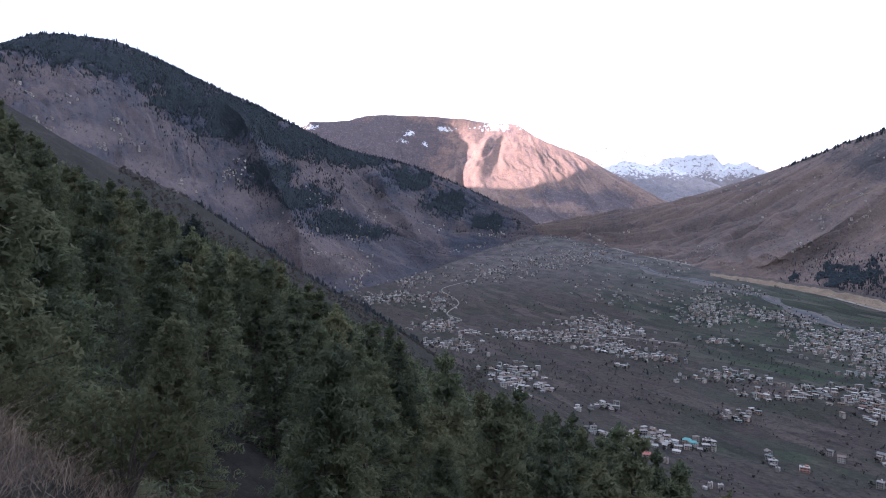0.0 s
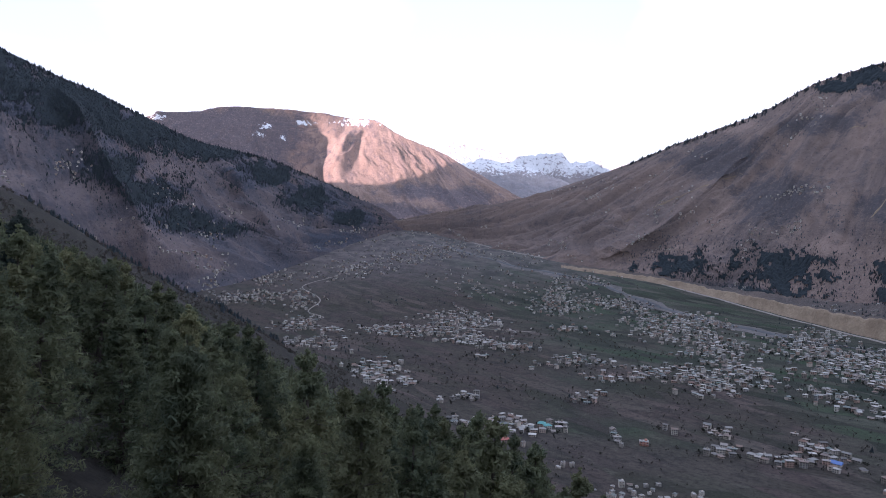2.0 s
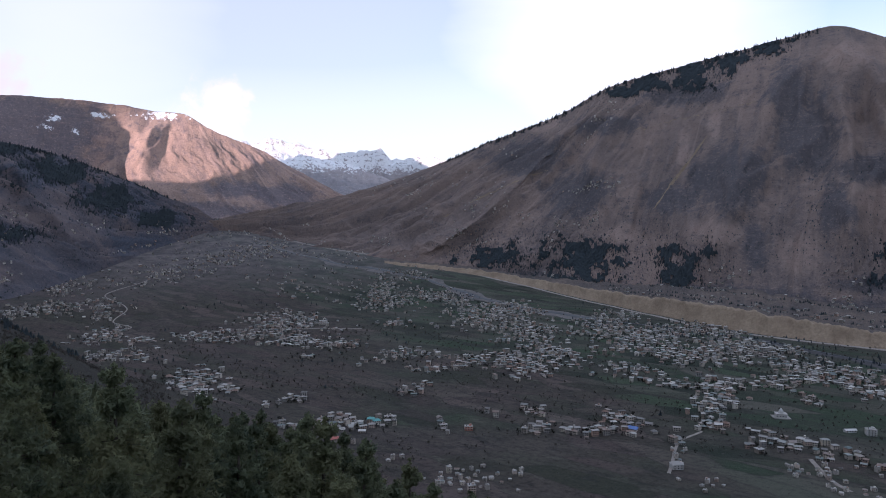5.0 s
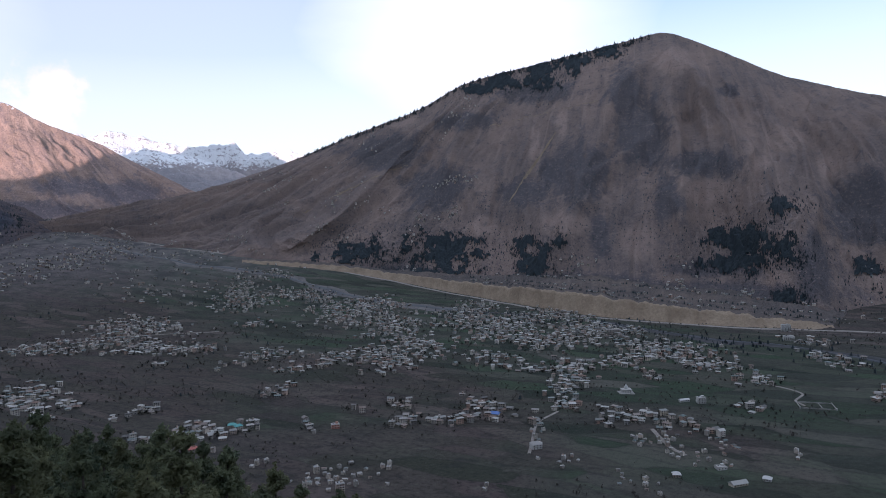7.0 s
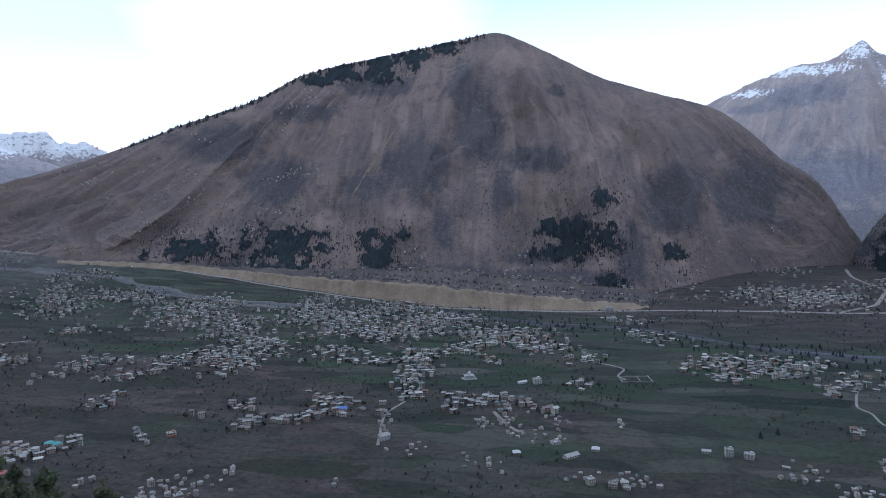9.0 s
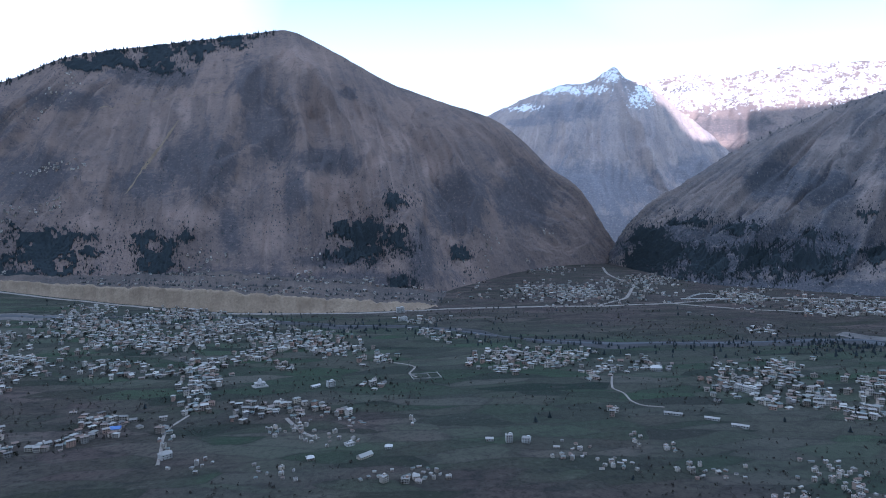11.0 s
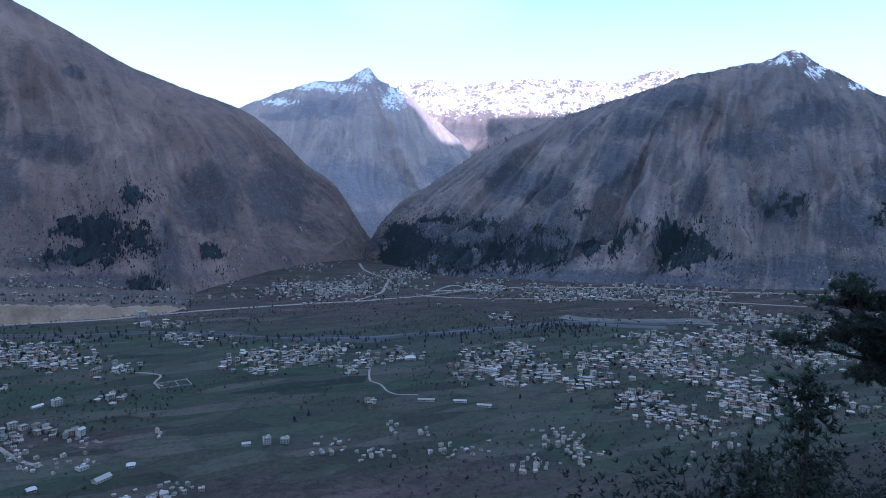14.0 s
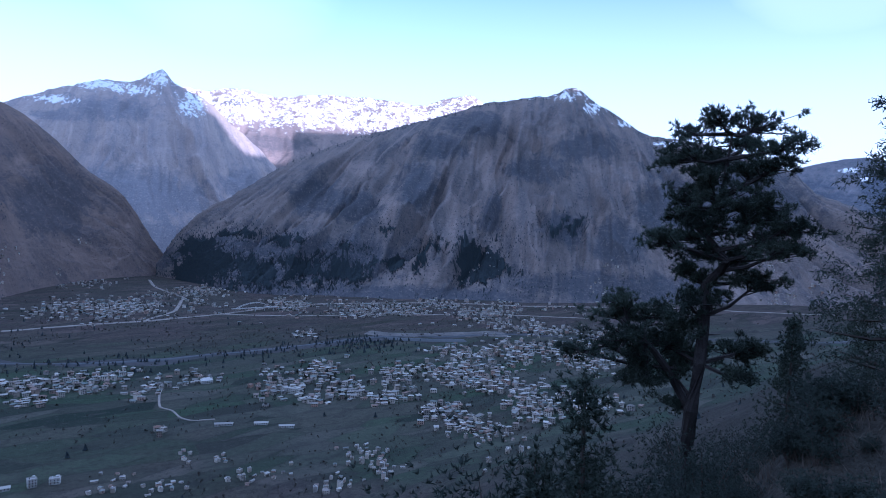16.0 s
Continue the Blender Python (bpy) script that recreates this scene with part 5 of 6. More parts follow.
# the bluish cast of these crowns is haze mixed into the leaf colour
M_WOODS = leaf_material("far_conifers", (0.048, 0.060, 0.068), (0.068, 0.081, 0.084), (0.070, 0.080, 0.076))
M_BRUSH = leaf_material("bare_orchard", (0.078, 0.067, 0.058), (0.125, 0.105, 0.09), (0.09, 0.094, 0.068))
M_YARD = leaf_material("yard_leaves", (0.032, 0.032, 0.027), (0.06, 0.054, 0.043), (0.05, 0.056, 0.036))
M_NEEDLE = leaf_material("conifer_needles", (0.074, 0.092, 0.058), (0.180, 0.192, 0.102), (0.240, 0.220, 0.104))
# dark needle copy with shade put into its colour
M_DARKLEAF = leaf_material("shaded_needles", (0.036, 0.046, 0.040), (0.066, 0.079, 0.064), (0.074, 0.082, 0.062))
M_BARK = plain_material("rough_bark", (0.06, 0.048, 0.04), (0.11, 0.088, 0.07), 3.0, bump=0.05)


def raw_mesh(name, V, F, material):
    me = bpy.data.meshes.new(name)
    me.from_pydata([tuple(v) for v in V], [], F)
    me.materials.append(material)
    me.update()
    return me


def small_conifers(name, label, points, heights, seed, material=M_WOODS, slim=0.27, category="trees"):
    """Far conifers in one mesh: each a jagged, tiered, leaning spire."""
    g = np.random.default_rng(seed)
    V, F = [], []
    for (x, y, z), h in zip(points, heights):
        lean = g.normal(0, 0.03, 2) * h
        for lo, hi, w in ((0.08, 0.65, 1.0), (0.42, 1.0, 0.62)):
            n = len(V)
            sides = 5
            a0 = g.uniform(0, 6.28)
            for k in range(sides):
                a = a0 + k * 6.283 / sides
                rr = h * slim * w * g.uniform(0.6, 1.25)
                V.append((x + rr * math.cos(a), y + rr * math.sin(a), z + h * (lo + g.uniform(-0.05, 0.05))))
            V.append((x + lean[0] * hi, y + lean[1] * hi, z + h * hi))
            F.extend((n + k, n + (k + 1) % sides, n + sides) for k in range(sides))
    return tagged(new(name, raw_mesh(name, V, F, material)), label, category, kind="stuff")


def bushes(name, label, points, sizes, seed, material, category="trees", tall=1.0):
    """Small bare or leafy crowns, each a loose bunch of slivers."""
    g = np.random.default_rng(seed)
    V, F = [], []
    for (x, y, z), s in zip(points, sizes):
        for k in range(16):
            d = g.normal(0, 1, 3)
            d /= np.linalg.norm(d) + 1e-6
            c = np.array((x, y, z + s * 0.55 * tall)) + d * s * 0.42 * g.uniform(0.3, 1, 3) * (1, 1, tall)
            n = len(V)
            for q in range(3):
                V.append(c + g.normal(0, 0.2 * s, 3))
            F.append((n, n + 1, n + 2))
    return tagged(new(name, raw_mesh(name, V, F, material)), label, category, kind="stuff")


def patch_depth(bb, el, patches, seed):
    """0 in the middle of the nearest ragged patch, 1 at its edge."""
    d = np.min([np.hypot((bb - b) / hb, (el - e) / he) for b, e, hb, he in patches], axis=0)
    return d + 0.75 * fbm(bb * 0.9 + 3, el * 0.9, seed + 1, 4) + 0.95 * fbm(bb * 2.6, el * 2.6, seed + 2, 5, 0.7)


def canopy(name, label, slope, patches, seed):
    """The closed crown of a far wood: a lumpy sheet some metres above the slope."""
    b, s, X, Y, Z = SLOPES[slope]
    top = int(np.searchsorted(s, 1.0))
    X, Y, Z = X[:top], Y[:top], Z[:top]
    el = np.degrees(np.arctan2(Z - EYE, np.hypot(X, Y)))
    d = patch_depth(np.broadcast_to(b, Z.shape), el, patches, seed)
    wide = np.arange(len(b)) * 3.0
    lump = 5.0 + 3.0 * fbm(np.broadcast_to(wide / 3, Z.shape), np.broadcast_to(np.arange(top)[:, None] * 1.0, Z.shape), seed + 7, 2)
    lift = lump * np.clip((0.86 - d) * 6, -1, 1)
    inside = d < 0.85
    face = inside[:-1, :-1] & inside[1:, :-1] & inside[:-1, 1:] & inside[1:, 1:]
    i = np.arange(Z.size).reshape(Z.shape)
    quads = np.stack([i[:-1, :-1], i[:-1, 1:], i[1:, 1:], i[1:, :-1]], -1)[face]
    keep, back = np.unique(quads, return_inverse=True)
    V = np.stack([X, Y, Z + lift], -1).reshape(-1, 3)[keep]
    me = bpy.data.meshes.new(name)
    me.from_pydata(V.tolist(), [], back.reshape(-1, 4).tolist())
    me.materials.append(M_WOODS)
    me.update()
    tagged(new(name, me), label, "trees", kind="stuff")


def wood_on(name, slope, patches, n, seed, edge=0.25, size=(5, 10)):
    """Trees on a mountain inside ragged patches: (bearing, height in degrees, half widths)."""
    g = np.random.default_rng(seed)
    out = []
    for b, e, hb, he in patches:
        m = int(n * hb * he)
        bb = g.uniform(b - 2.0 * hb, b + 2.0 * hb, m * 6)
        uu = g.random(m * 6)
        x, y, z = on_slope(slope, bb, uu)
        el = np.degrees(np.arctan2(z - EYE, np.hypot(x, y)))
        d = patch_depth(bb, el, patches, seed) - g.exponential(edge, len(bb)) + 0.12
        keep = np.where(d < 0.9)[0][: int(m * 3.2)]
        out.extend(zip(x[keep], y[keep], z[keep] - 1.0))
    return out, g.uniform(*size, len(out))


MAIN_WOODS = ((39.1, -3.7, 4.2, 1.9), (36.9, -5.3, 2.4, 0.7), (31.4, -3.5, 2.6, 1.5), (46.2, -2.8, 1.6, 0.9), (46.9, -4.5, 1.9, 1.3), (48.8, -2.6, 0.9, 0.8), (63, -2.7, 2.3, 1.4), (65.9, -3.4, 1.6, 1.2), (66.1, -0.3, 1.3, 0.8), (62.6, -4.7, 2.8, 0.9), (66.3, -7.3, 1.4, 0.6), (71.6, -5, 1.1, 1))
CREST_WOODS = ((52.9, 12.7, 1.5, 0.6), (50.3, 12.0, 2.1, 0.9), (47.5, 11.2, 2.6, 1.1), (44.7, 10.7, 2.4, 0.8), (42.3, 10.2, 2.1, 0.6))
RIGHT_WOODS = ((88.4, -4.7, 2.8, 1.8), (91.5, -5.0, 3.6, 1.7), (95.6, -4.8, 2.8, 1.5), (99.5, -5.2, 2.0, 1.0), (86.6, -5.6, 1.8, 1.2), (102.8, -4.4, 1.8, 0.9), (110.6, -3.9, 2.9, 2.2), (98, -4.3, 1.2, 1), (106.6, -2.6, 1.5, 0.9), (105.2, -4.1, 0.9, 1.1), (87.1, -3.3, 1.7, 0.8), (90.5, -2.1, 1.8, 0.7), (93.7, -2.7, 1.7, 0.7), (99.4, -3, 1.7, 0.6), (102.7, -1.5, 1.2, 0.5), (117.6, -0.7, 1.6, 1.1))
LEFT_WOODS = ((-29, 12.0, 6, 1.3), (-24, 11.2, 5, 1.4), (-20.7, 8.9, 2.8, 2.0), (-17.2, 7.9, 4, 1.9), (-12.7, 6.6, 4.2, 1.4), (-8, 5.3, 4, 1.1), (-14.5, 3.6, 2, 1.3), (-11.5, 1.8, 2, 1.2), (-9.3, -0.3, 2.6, 1), (-6.5, -1, 2.5, 0.7), (0.7, 1.6, 3, 1.2), (3.7, 0, 2.4, 0.9), (-3.2, 3.5, 2.6, 1.0))
for slope, patches, seed in (("mountain_main", MAIN_WOODS, 51), ("mountain_main", CREST_WOODS, 53), ("mountain_right", RIGHT_WOODS, 55), ("mountain_left", LEFT_WOODS, 57)):
    canopy("wood_canopy", "closed dark crown of a mountain wood", slope, patches, seed)
small_conifers("main_woods", "dark conifer patches on the brown mountain", *wood_on("main_woods", "mountain_main", MAIN_WOODS, 200, 51), 52)
small_conifers("ridge_woods", "dark conifers along the mountain ridge", *wood_on("ridge_woods", "mountain_main", CREST_WOODS, 200, 53, size=(5, 10)), 54)
small_conifers("right_woods", "dark mottled conifer woods low on the furrowed mountain", *wood_on("right_woods", "mountain_right", RIGHT_WOODS, 170, 55), 56)
small_conifers("left_woods", "dark conifer strips on the terraced mountain", *wood_on("left_woods", "mountain_left", LEFT_WOODS, 140, 57, size=(6, 12)), 58)


def slope_dots(name, slope, b0, b1, lo, hi, n, seed, label):
    """Single small trees strewn in loose groups over a mountain's face."""
    g = np.random.default_rng(seed)
    b, u = g.uniform(b0, b1, n * 3), g.uniform(lo, hi, n * 3)
    keep = fbm(b * 0.8, u * 12, seed, 4) + g.normal(0, 0.15, n * 3) > 0.1
    x, y, z = on_slope(slope, b[keep][:n], u[keep][:n])
    small_conifers(name, label, list(zip(x, y, z - 0.5)), g.uniform(3, 7, len(x)), seed + 1, slim=0.4)


slope_dots("slope_trees", "mountain_main", 26, 74, 0.02, 0.42, 1500, 121, "single dark trees strewn over the brown mountain's foot")
slope_dots("slope_trees", "mountain_main", 30, 50, 0.7, 0.97, 500, 123, "thin trees below the wooded ridge")
slope_dots("slope_trees", "mountain_right", 86, 128, 0.02, 0.5, 1500, 125, "single dark trees strewn over the furrowed slope")
slope_dots("slope_trees", "mountain_left", -34, 5, 0.02, 0.7, 1400, 127, "single trees between the terraces of the dark mountain")


def crest_fringe(name, slope, b0, b1, n, seed, label, lo=0.965, size=(5, 12)):
    g = np.random.default_rng(seed)
    b = g.uniform(b0, b1, n)
    b = b + 0.3 * np.sin(b * 9)
    x, y, z = on_slope(slope, b, g.uniform(lo, 1.0, n))
    small_conifers(name, label, list(zip(x, y, z - 0.5)), g.uniform(*size, n), seed + 1)


crest_fringe("crest_trees", "mountain_main", 27, 56, 950, 61, "fringe of small trees on the mountain skyline", size=(7, 16))
crest_fringe("crest_trees", "mountain_main", 57, 72, 90, 67, "sparse bushes on the mountain skyline", size=(3, 7))
crest_fringe("crest_trees", "mountain_left", -36, 6, 700, 63, "fringe of trees on the dark mountain's skyline", size=(7, 15))
crest_fringe("crest_trees", "mountain_right", 88, 132, 420, 65, "thin trees along the furrowed mountain's skyline", size=(4, 10))


def scatter(n, b0, b1, r0, r1, seed, thick=0.0):
    """Points on the valley floor, denser where the noise is high."""
    g = np.random.default_rng(seed)
    b, r = g.uniform(b0, b1, n * 4), np.sqrt(g.uniform(r0 * r0, r1 * r1, n * 4))
    x, y = r * np.sin(np.radians(b)), r * np.cos(np.radians(b))
    keep = (fbm(x / 130, y / 130, seed, 4) + g.normal(0, 0.12, len(x)) > thick) & (floor_at(x, y) < 150)
    x, y = x[keep][:n], y[keep][:n]
    return list(zip(x, y, floor_at(x, y)))


g5 = np.random.default_rng(71)
for seed, r0, r1, n, thick in ((72, 560, 1000, 2600, 0.08), (73, 1000, 1700, 4600, 0.0), (74, 1700, 3300, 4600, -0.05)):
    pts = scatter(n, -12, 142, r0, r1, seed, thick)
    bushes("orchard_trees", "bare brown orchard trees and hedges among fields", pts, g5.uniform(1.6, 4.6, len(pts)) * (0.8 if r1 < 1100 else 1.0), seed + 10, M_BRUSH)
for seed, r0, r1, n, thick in ((75, 600, 1300, 70, 0.4), (76, 1200, 2100, 420, 0.3)):
    pts = scatter(n, 0, 142, r0, r1, seed, thick)
    small_conifers("valley_trees", "dark trees scattered between the houses", pts, g5.uniform(3.5, 8, len(pts)), seed + 10, slim=0.36)
hx, hy = FX + g5.normal(0, 11, len(FX)), FY + g5.normal(0, 11, len(FX))
yard = g5.random(len(hx)) < 0.75
yard_pts = list(zip(hx[yard], hy[yard], floor_at(hx[yard], hy[yard])))
bushes("yard_trees", "dark bare trees standing between the town houses", yard_pts, g5.uniform(2.5, 6.0, len(yard_pts)), 95, M_YARD)
river_line = np.array([polar(b, r) for b, r in ((28.5, 2150), (34.7, 1800), (44.5, 1630), (54.8, 1465), (60.6, 1365), (66.6, 1335), (78.8, 1190), (89.6, 1225), (96.5, 1285), (102.6, 1340))])
rt = np.sort(np.clip(g5.normal(g5.uniform(0, 9, 26)[:, None], 0.16, (26, 20)), 0, 9).ravel())
rx = np.interp(rt, np.arange(len(river_line)), river_line[:, 0]) + g5.normal(0, 42, 520)
ry = np.interp(rt, np.arange(len(river_line)), river_line[:, 1]) + g5.normal(0, 42, 520)
small_conifers("shelf_trees", "dark trees on the shelf above the bluff", SHELF_SPOTS[200:], g5.uniform(3, 8, len(SHELF_SPOTS) - 200), 97, slim=0.4)
small_conifers("riverside_trees", "dark trees along the river", list(zip(rx, ry, floor_at(rx, ry))), g5.uniform(4, 9, 520), 79, slim=0.34)

# trees on the bare spur beyond the forest
sb_, sr_ = g5.uniform(-26, 4, 3600), np.sqrt(g5.uniform(400**2, 1150**2, 3600))
sx_, sy_ = sr_ * np.sin(np.radians(sb_)), sr_ * np.cos(np.radians(sb_))
keep_ = (fbm(sx_ / 90, sy_ / 90, 83, 4) > -0.1) & (ground(sx_, sy_) > 30)
pts = list(zip(sx_[keep_], sy_[keep_], floor_at(sx_[keep_], sy_[keep_])))
bushes("spur_brush", "bare brown brush on the hillside spur", pts, g5.uniform(2, 5, len(pts)), 84, M_BRUSH)

# a line of trees along the spur's edge
edge_b = np.sort(g5.uniform(-20, -1.5, 170))
reach_r = np.linspace(430, 1300, 120)
ex, ey = reach_r[:, None] * np.sin(np.radians(edge_b)), reach_r[:, None] * np.cos(np.radians(edge_b))
rim = np.argmax((floor_at(ex, ey) - EYE) / reach_r[:, None], axis=0)
er = reach_r[rim] + g5.normal(0, 14, 170)
ex, ey = er * np.sin(np.radians(edge_b)), er * np.cos(np.radians(edge_b))
small_conifers("spur_trees", "row of dark trees along the hillside spur", list(zip(ex, ey, floor_at(ex, ey) - 0.5)), g5.uniform(5, 11, 170), 91, slim=0.32)


# ---- the forest below the viewpoint ----
def limb(bm, points, radii, sides=6):
    """A tapered, bent tube through points."""
    rings = []
    for k, p in enumerate(points):
        a = Vector(points[max(k - 1, 0)])
        b = Vector(points[min(k + 1, len(points) - 1)])
        q = (b - a).to_track_quat("Z", "Y")
        rings.append([bm.verts.new(Vector(p) + q @ Vector((radii[k] * math.cos(6.2832 * i / sides), radii[k] * math.sin(6.2832 * i / sides), 0))) for i in range(sides)])
    for r0, r1 in zip(rings, rings[1:]):
        for i in range(sides):
            bm.faces.new((r0[i], r0[(i + 1) % sides], r1[(i + 1) % sides], r1[i]))
    bm.faces.new(rings[-1])


def tuft(V, F, c, d, n, length, width, g, spread=0.75):
    """A bunch of needle slivers that spring from c, mostly towards d."""
    for k in range(n):
        w = d + g.normal(0, spread, 3)
        w /= np.linalg.norm(w) + 1e-6
        side = np.cross(w, g.normal(0, 1, 3))
        side /= np.linalg.norm(side) + 1e-6
        tip = c + w * length * g.uniform(0.6, 1.15)
        i = len(V)
        V.extend((c + side * width, c - side * width, tip))
        F.append((i, i + 1, i + 2))

def clump(V, F, c, ball, n, size, g):
    """A rounded bunch of needles: small leaves that face outwards from its middle."""
    D = g.normal(0, 1, (n, 3))
    D /= np.linalg.norm(D, axis=1)[:, None] + 1e-6
    P = c + D * ball * g.uniform(0.45, 1.0, (n, 1)) * (1, 1, 0.8)
    N = D + g.normal(0, 0.55, (n, 3)) + (0, 0, 0.25)
    A = np.cross(N, g.normal(0, 1, (n, 3)))
    A /= np.linalg.norm(A, axis=1)[:, None] + 1e-6
    B = np.cross(N, A)
    B /= np.linalg.norm(B, axis=1)[:, None] + 1e-6
    w = size * g.uniform(0.7, 1.3, (n, 1))
    T = np.stack([P - A * w * 0.3 - B * w * 0.8, P + A * w * 0.3 - B * w * 0.8, P + B * w * 1.1], 1)
    i = len(V)
    V.extend(T.reshape(-1, 3))
    F.extend((i + 3 * k, i + 3 * k + 1, i + 3 * k + 2) for k in range(n))


def conifer(name, label, h, reach, seed, whorls, arms, tufts, needles, length, needle=M_NEEDLE, puff=0.5, sliver=0.0):
    """A conifer: trunk, bare inner branches and a crown of needle tufts in uneven whorls."""
    g = np.random.default_rng(seed)
    ob = thing(name, label, "tree")
    bm = bmesh.new()
    sway = g.normal(0, 0.02, 2) * h
    limb(bm, [(sway[0] * k * k, sway[1] * k * k, h * k * 0.98) for k in (0, 0.2, 0.45, 0.7, 1.0)], [0.024 * h * (1 - 0.93 * k) for k in (0, 0.2, 0.45, 0.7, 1.0)], 7)
    part("trunk", bm, M_BARK, ob)
    bm = bmesh.new()
    V, F = [], []
    for k in range(whorls):
        f = 0.05 + 0.95 * (k + g.uniform(-0.4, 0.4)) / whorls
        f = min(max(f, 0.04), 0.99)
        R = reach * (1 - f) ** 0.86 * min(1, 0.75 + 1.6 * f) * g.uniform(0.85, 1.12)
        a0 = g.uniform(0, 6.28)
        for i in range(arms):
            a = a0 + 6.2832 * i / arms + g.normal(0, 0.25)
            rr = R * g.uniform(0.62, 1.15)
            rise = g.uniform(-0.25, 0.3) * rr + (0.35 * rr if f > 0.8 else 0)
            root = np.array((sway[0] * f * f, sway[1] * f * f, h * f))
            end = root + np.array((math.cos(a) * rr, math.sin(a) * rr, rise))
            if k % 2 == 0 and rr > 0.7:
                limb(bm, [tuple(root), tuple(root * 0.5 + end * 0.5 + (0, 0, -0.05 * rr)), tuple(end)], [0.006 * h * (1 - f) + 0.012, 0.004 * h * (1 - f) + 0.008, 0.005], 3)
            for t in range(tufts):
                s = 0.22 + 0.8 * ((t + g.uniform(0, 1)) / tufts) ** 0.8
                c = root * (1 - s) + end * s + g.normal(0, 0.08 * rr + 0.1, 3) * (1, 1, 0.9) + (0, 0, -0.08 * rr * s * (1 - s) * 4)
                if sliver:
                    tuft(V, F, c, (end - root) / (rr + 1e-6) * 0.8 + np.array((0, 0, 0.45)), needles, length, sliver, g, puff)
                    continue
                clump(V, F, c, puff * (0.55 + 0.45 * (1 - f)) * g.uniform(0.7, 1.2), needles, length, g)
    top = np.array((sway[0], sway[1], h * 0.96))
    for t in range(4):
        if sliver:
            tuft(V, F, top + (0, 0, 0.02 * h * t), np.array((0, 0, 1.0)), needles, length * 0.9, sliver, g, 0.5)
            continue
        clump(V, F, top + (0, 0, 0.025 * h * t - 0.03 * h), puff * (0.6 - 0.13 * t), needles, length, g)
    if len(bm.verts):
        part("bough", bm, M_BARK, ob)["kind"] = "stuff"
    else:
        bm.free()
    crown = part("crown", raw_mesh("crown", V, F, needle), None, ob)
    crown["kind"] = "stuff"
    return ob


NEAR = [conifer("pine_tree", "dense olive-green pine on the steep slope", 13, 4.2, 90 + k, 22, 9, 6, 30, 0.12, puff=0.5) for k in range(4)]
MIDDLE = [conifer("pine_tree", "olive-green pine among the hillside forest", 13, 3.9, 100 + k, 18, 8, 4, 15, 0.22, puff=0.55) for k in range(4)]
DARK = conifer("pine_tree", "dark bushy pine rising above the forest", 12, 3.9, 110, 19, 8, 5, 16, 0.2, M_DARKLEAF, 0.65)

SKYLINE = ((-60, 14), (-40, 9.8), (-33.6, 7.4), (-31.5, 4.9), (-28.3, 2.7), (-24.4, 0.5), (-20.6, -1.0), (-17.1, -2.8), (-10.7, -6.4), (-3.9, -10.6), (2.5, -13.7), (6.6, -15.2), (10.8, -16.3), (17.5, -19.0), (23.7, -20.5), (28.1, -22.6), (32, -25), (45, -31), (70, -38))
sk_b, sk_e = zip(*SKYLINE)
g6 = np.random.default_rng(7)
stand = []
for k in range(60000):
    b = g6.uniform(-41, 42)
    r = (13 if b < -14 else 17) + 420 * g6.random() ** 1.7
    stand.append((*polar(b, r), r, b))
kept_near, cells = [], {}
for p in stand:
    gap = 5.5 - 1.1 * min(1.0, p[2] / 150)
    key = (int(p[0] // 6), int(p[1] // 6))
    if all((p[0] - q[0]) ** 2 + (p[1] - q[1]) ** 2 > gap * gap for i in (-1, 0, 1) for j in (-1, 0, 1) for q in cells.get((key[0] + i, key[1] + j), ())):
        cells.setdefault(key, []).append(p)
        kept_near.append(p)
trees_near, trees_far = [], []
for x, y, r, b in kept_near:
    z = float(floor_at(x, y)) if b > -41.5 else float(ground(x, y))
    most = EYE + r * math.tan(radians(np.interp(b, sk_b, sk_e) + 0.2 + g6.normal(0, 0.35))) - z
    h = min(g6.uniform(12.0, 19.0) + (2.5 if b > 4 else 0.0), most * 0.97 - (0.5 if r < 60 else 0.0))
    if h < 4.0:
        continue
    (trees_near if r < 140 else trees_far).append((x, y, z - 0.2, h, r))
trees_near.sort(key=lambda p: p[4])
first = {}
for k, (x, y, z, h, r) in enumerate(trees_near[:290]):
    pool = NEAR if r < 38 else MIDDLE
    pick = int(g6.integers(0, len(pool)))
    m = pose(x, y, z, g6.normal(0, 2), g6.normal(0, 2), g6.uniform(0, 360)) @ Matrix.Diagonal((h / 13 * g6.uniform(0.9, 1.12),) * 2 + (h / 13, 1))
    if (id(pool), pick) not in first:
        first[(id(pool), pick)] = 1
        pool[pick].matrix_basis = m
        pool[pick]["group"] = "forest pines"
    else:
        copy_thing(pool[pick], m)
x, y = polar(-20.6, 64)
z = float(floor_at(x, y))
DARK.matrix_basis = pose(x, y, z - 0.3) @ Matrix.Scale((EYE + 64 * math.tan(radians(0.3)) - z) / 12, 4)


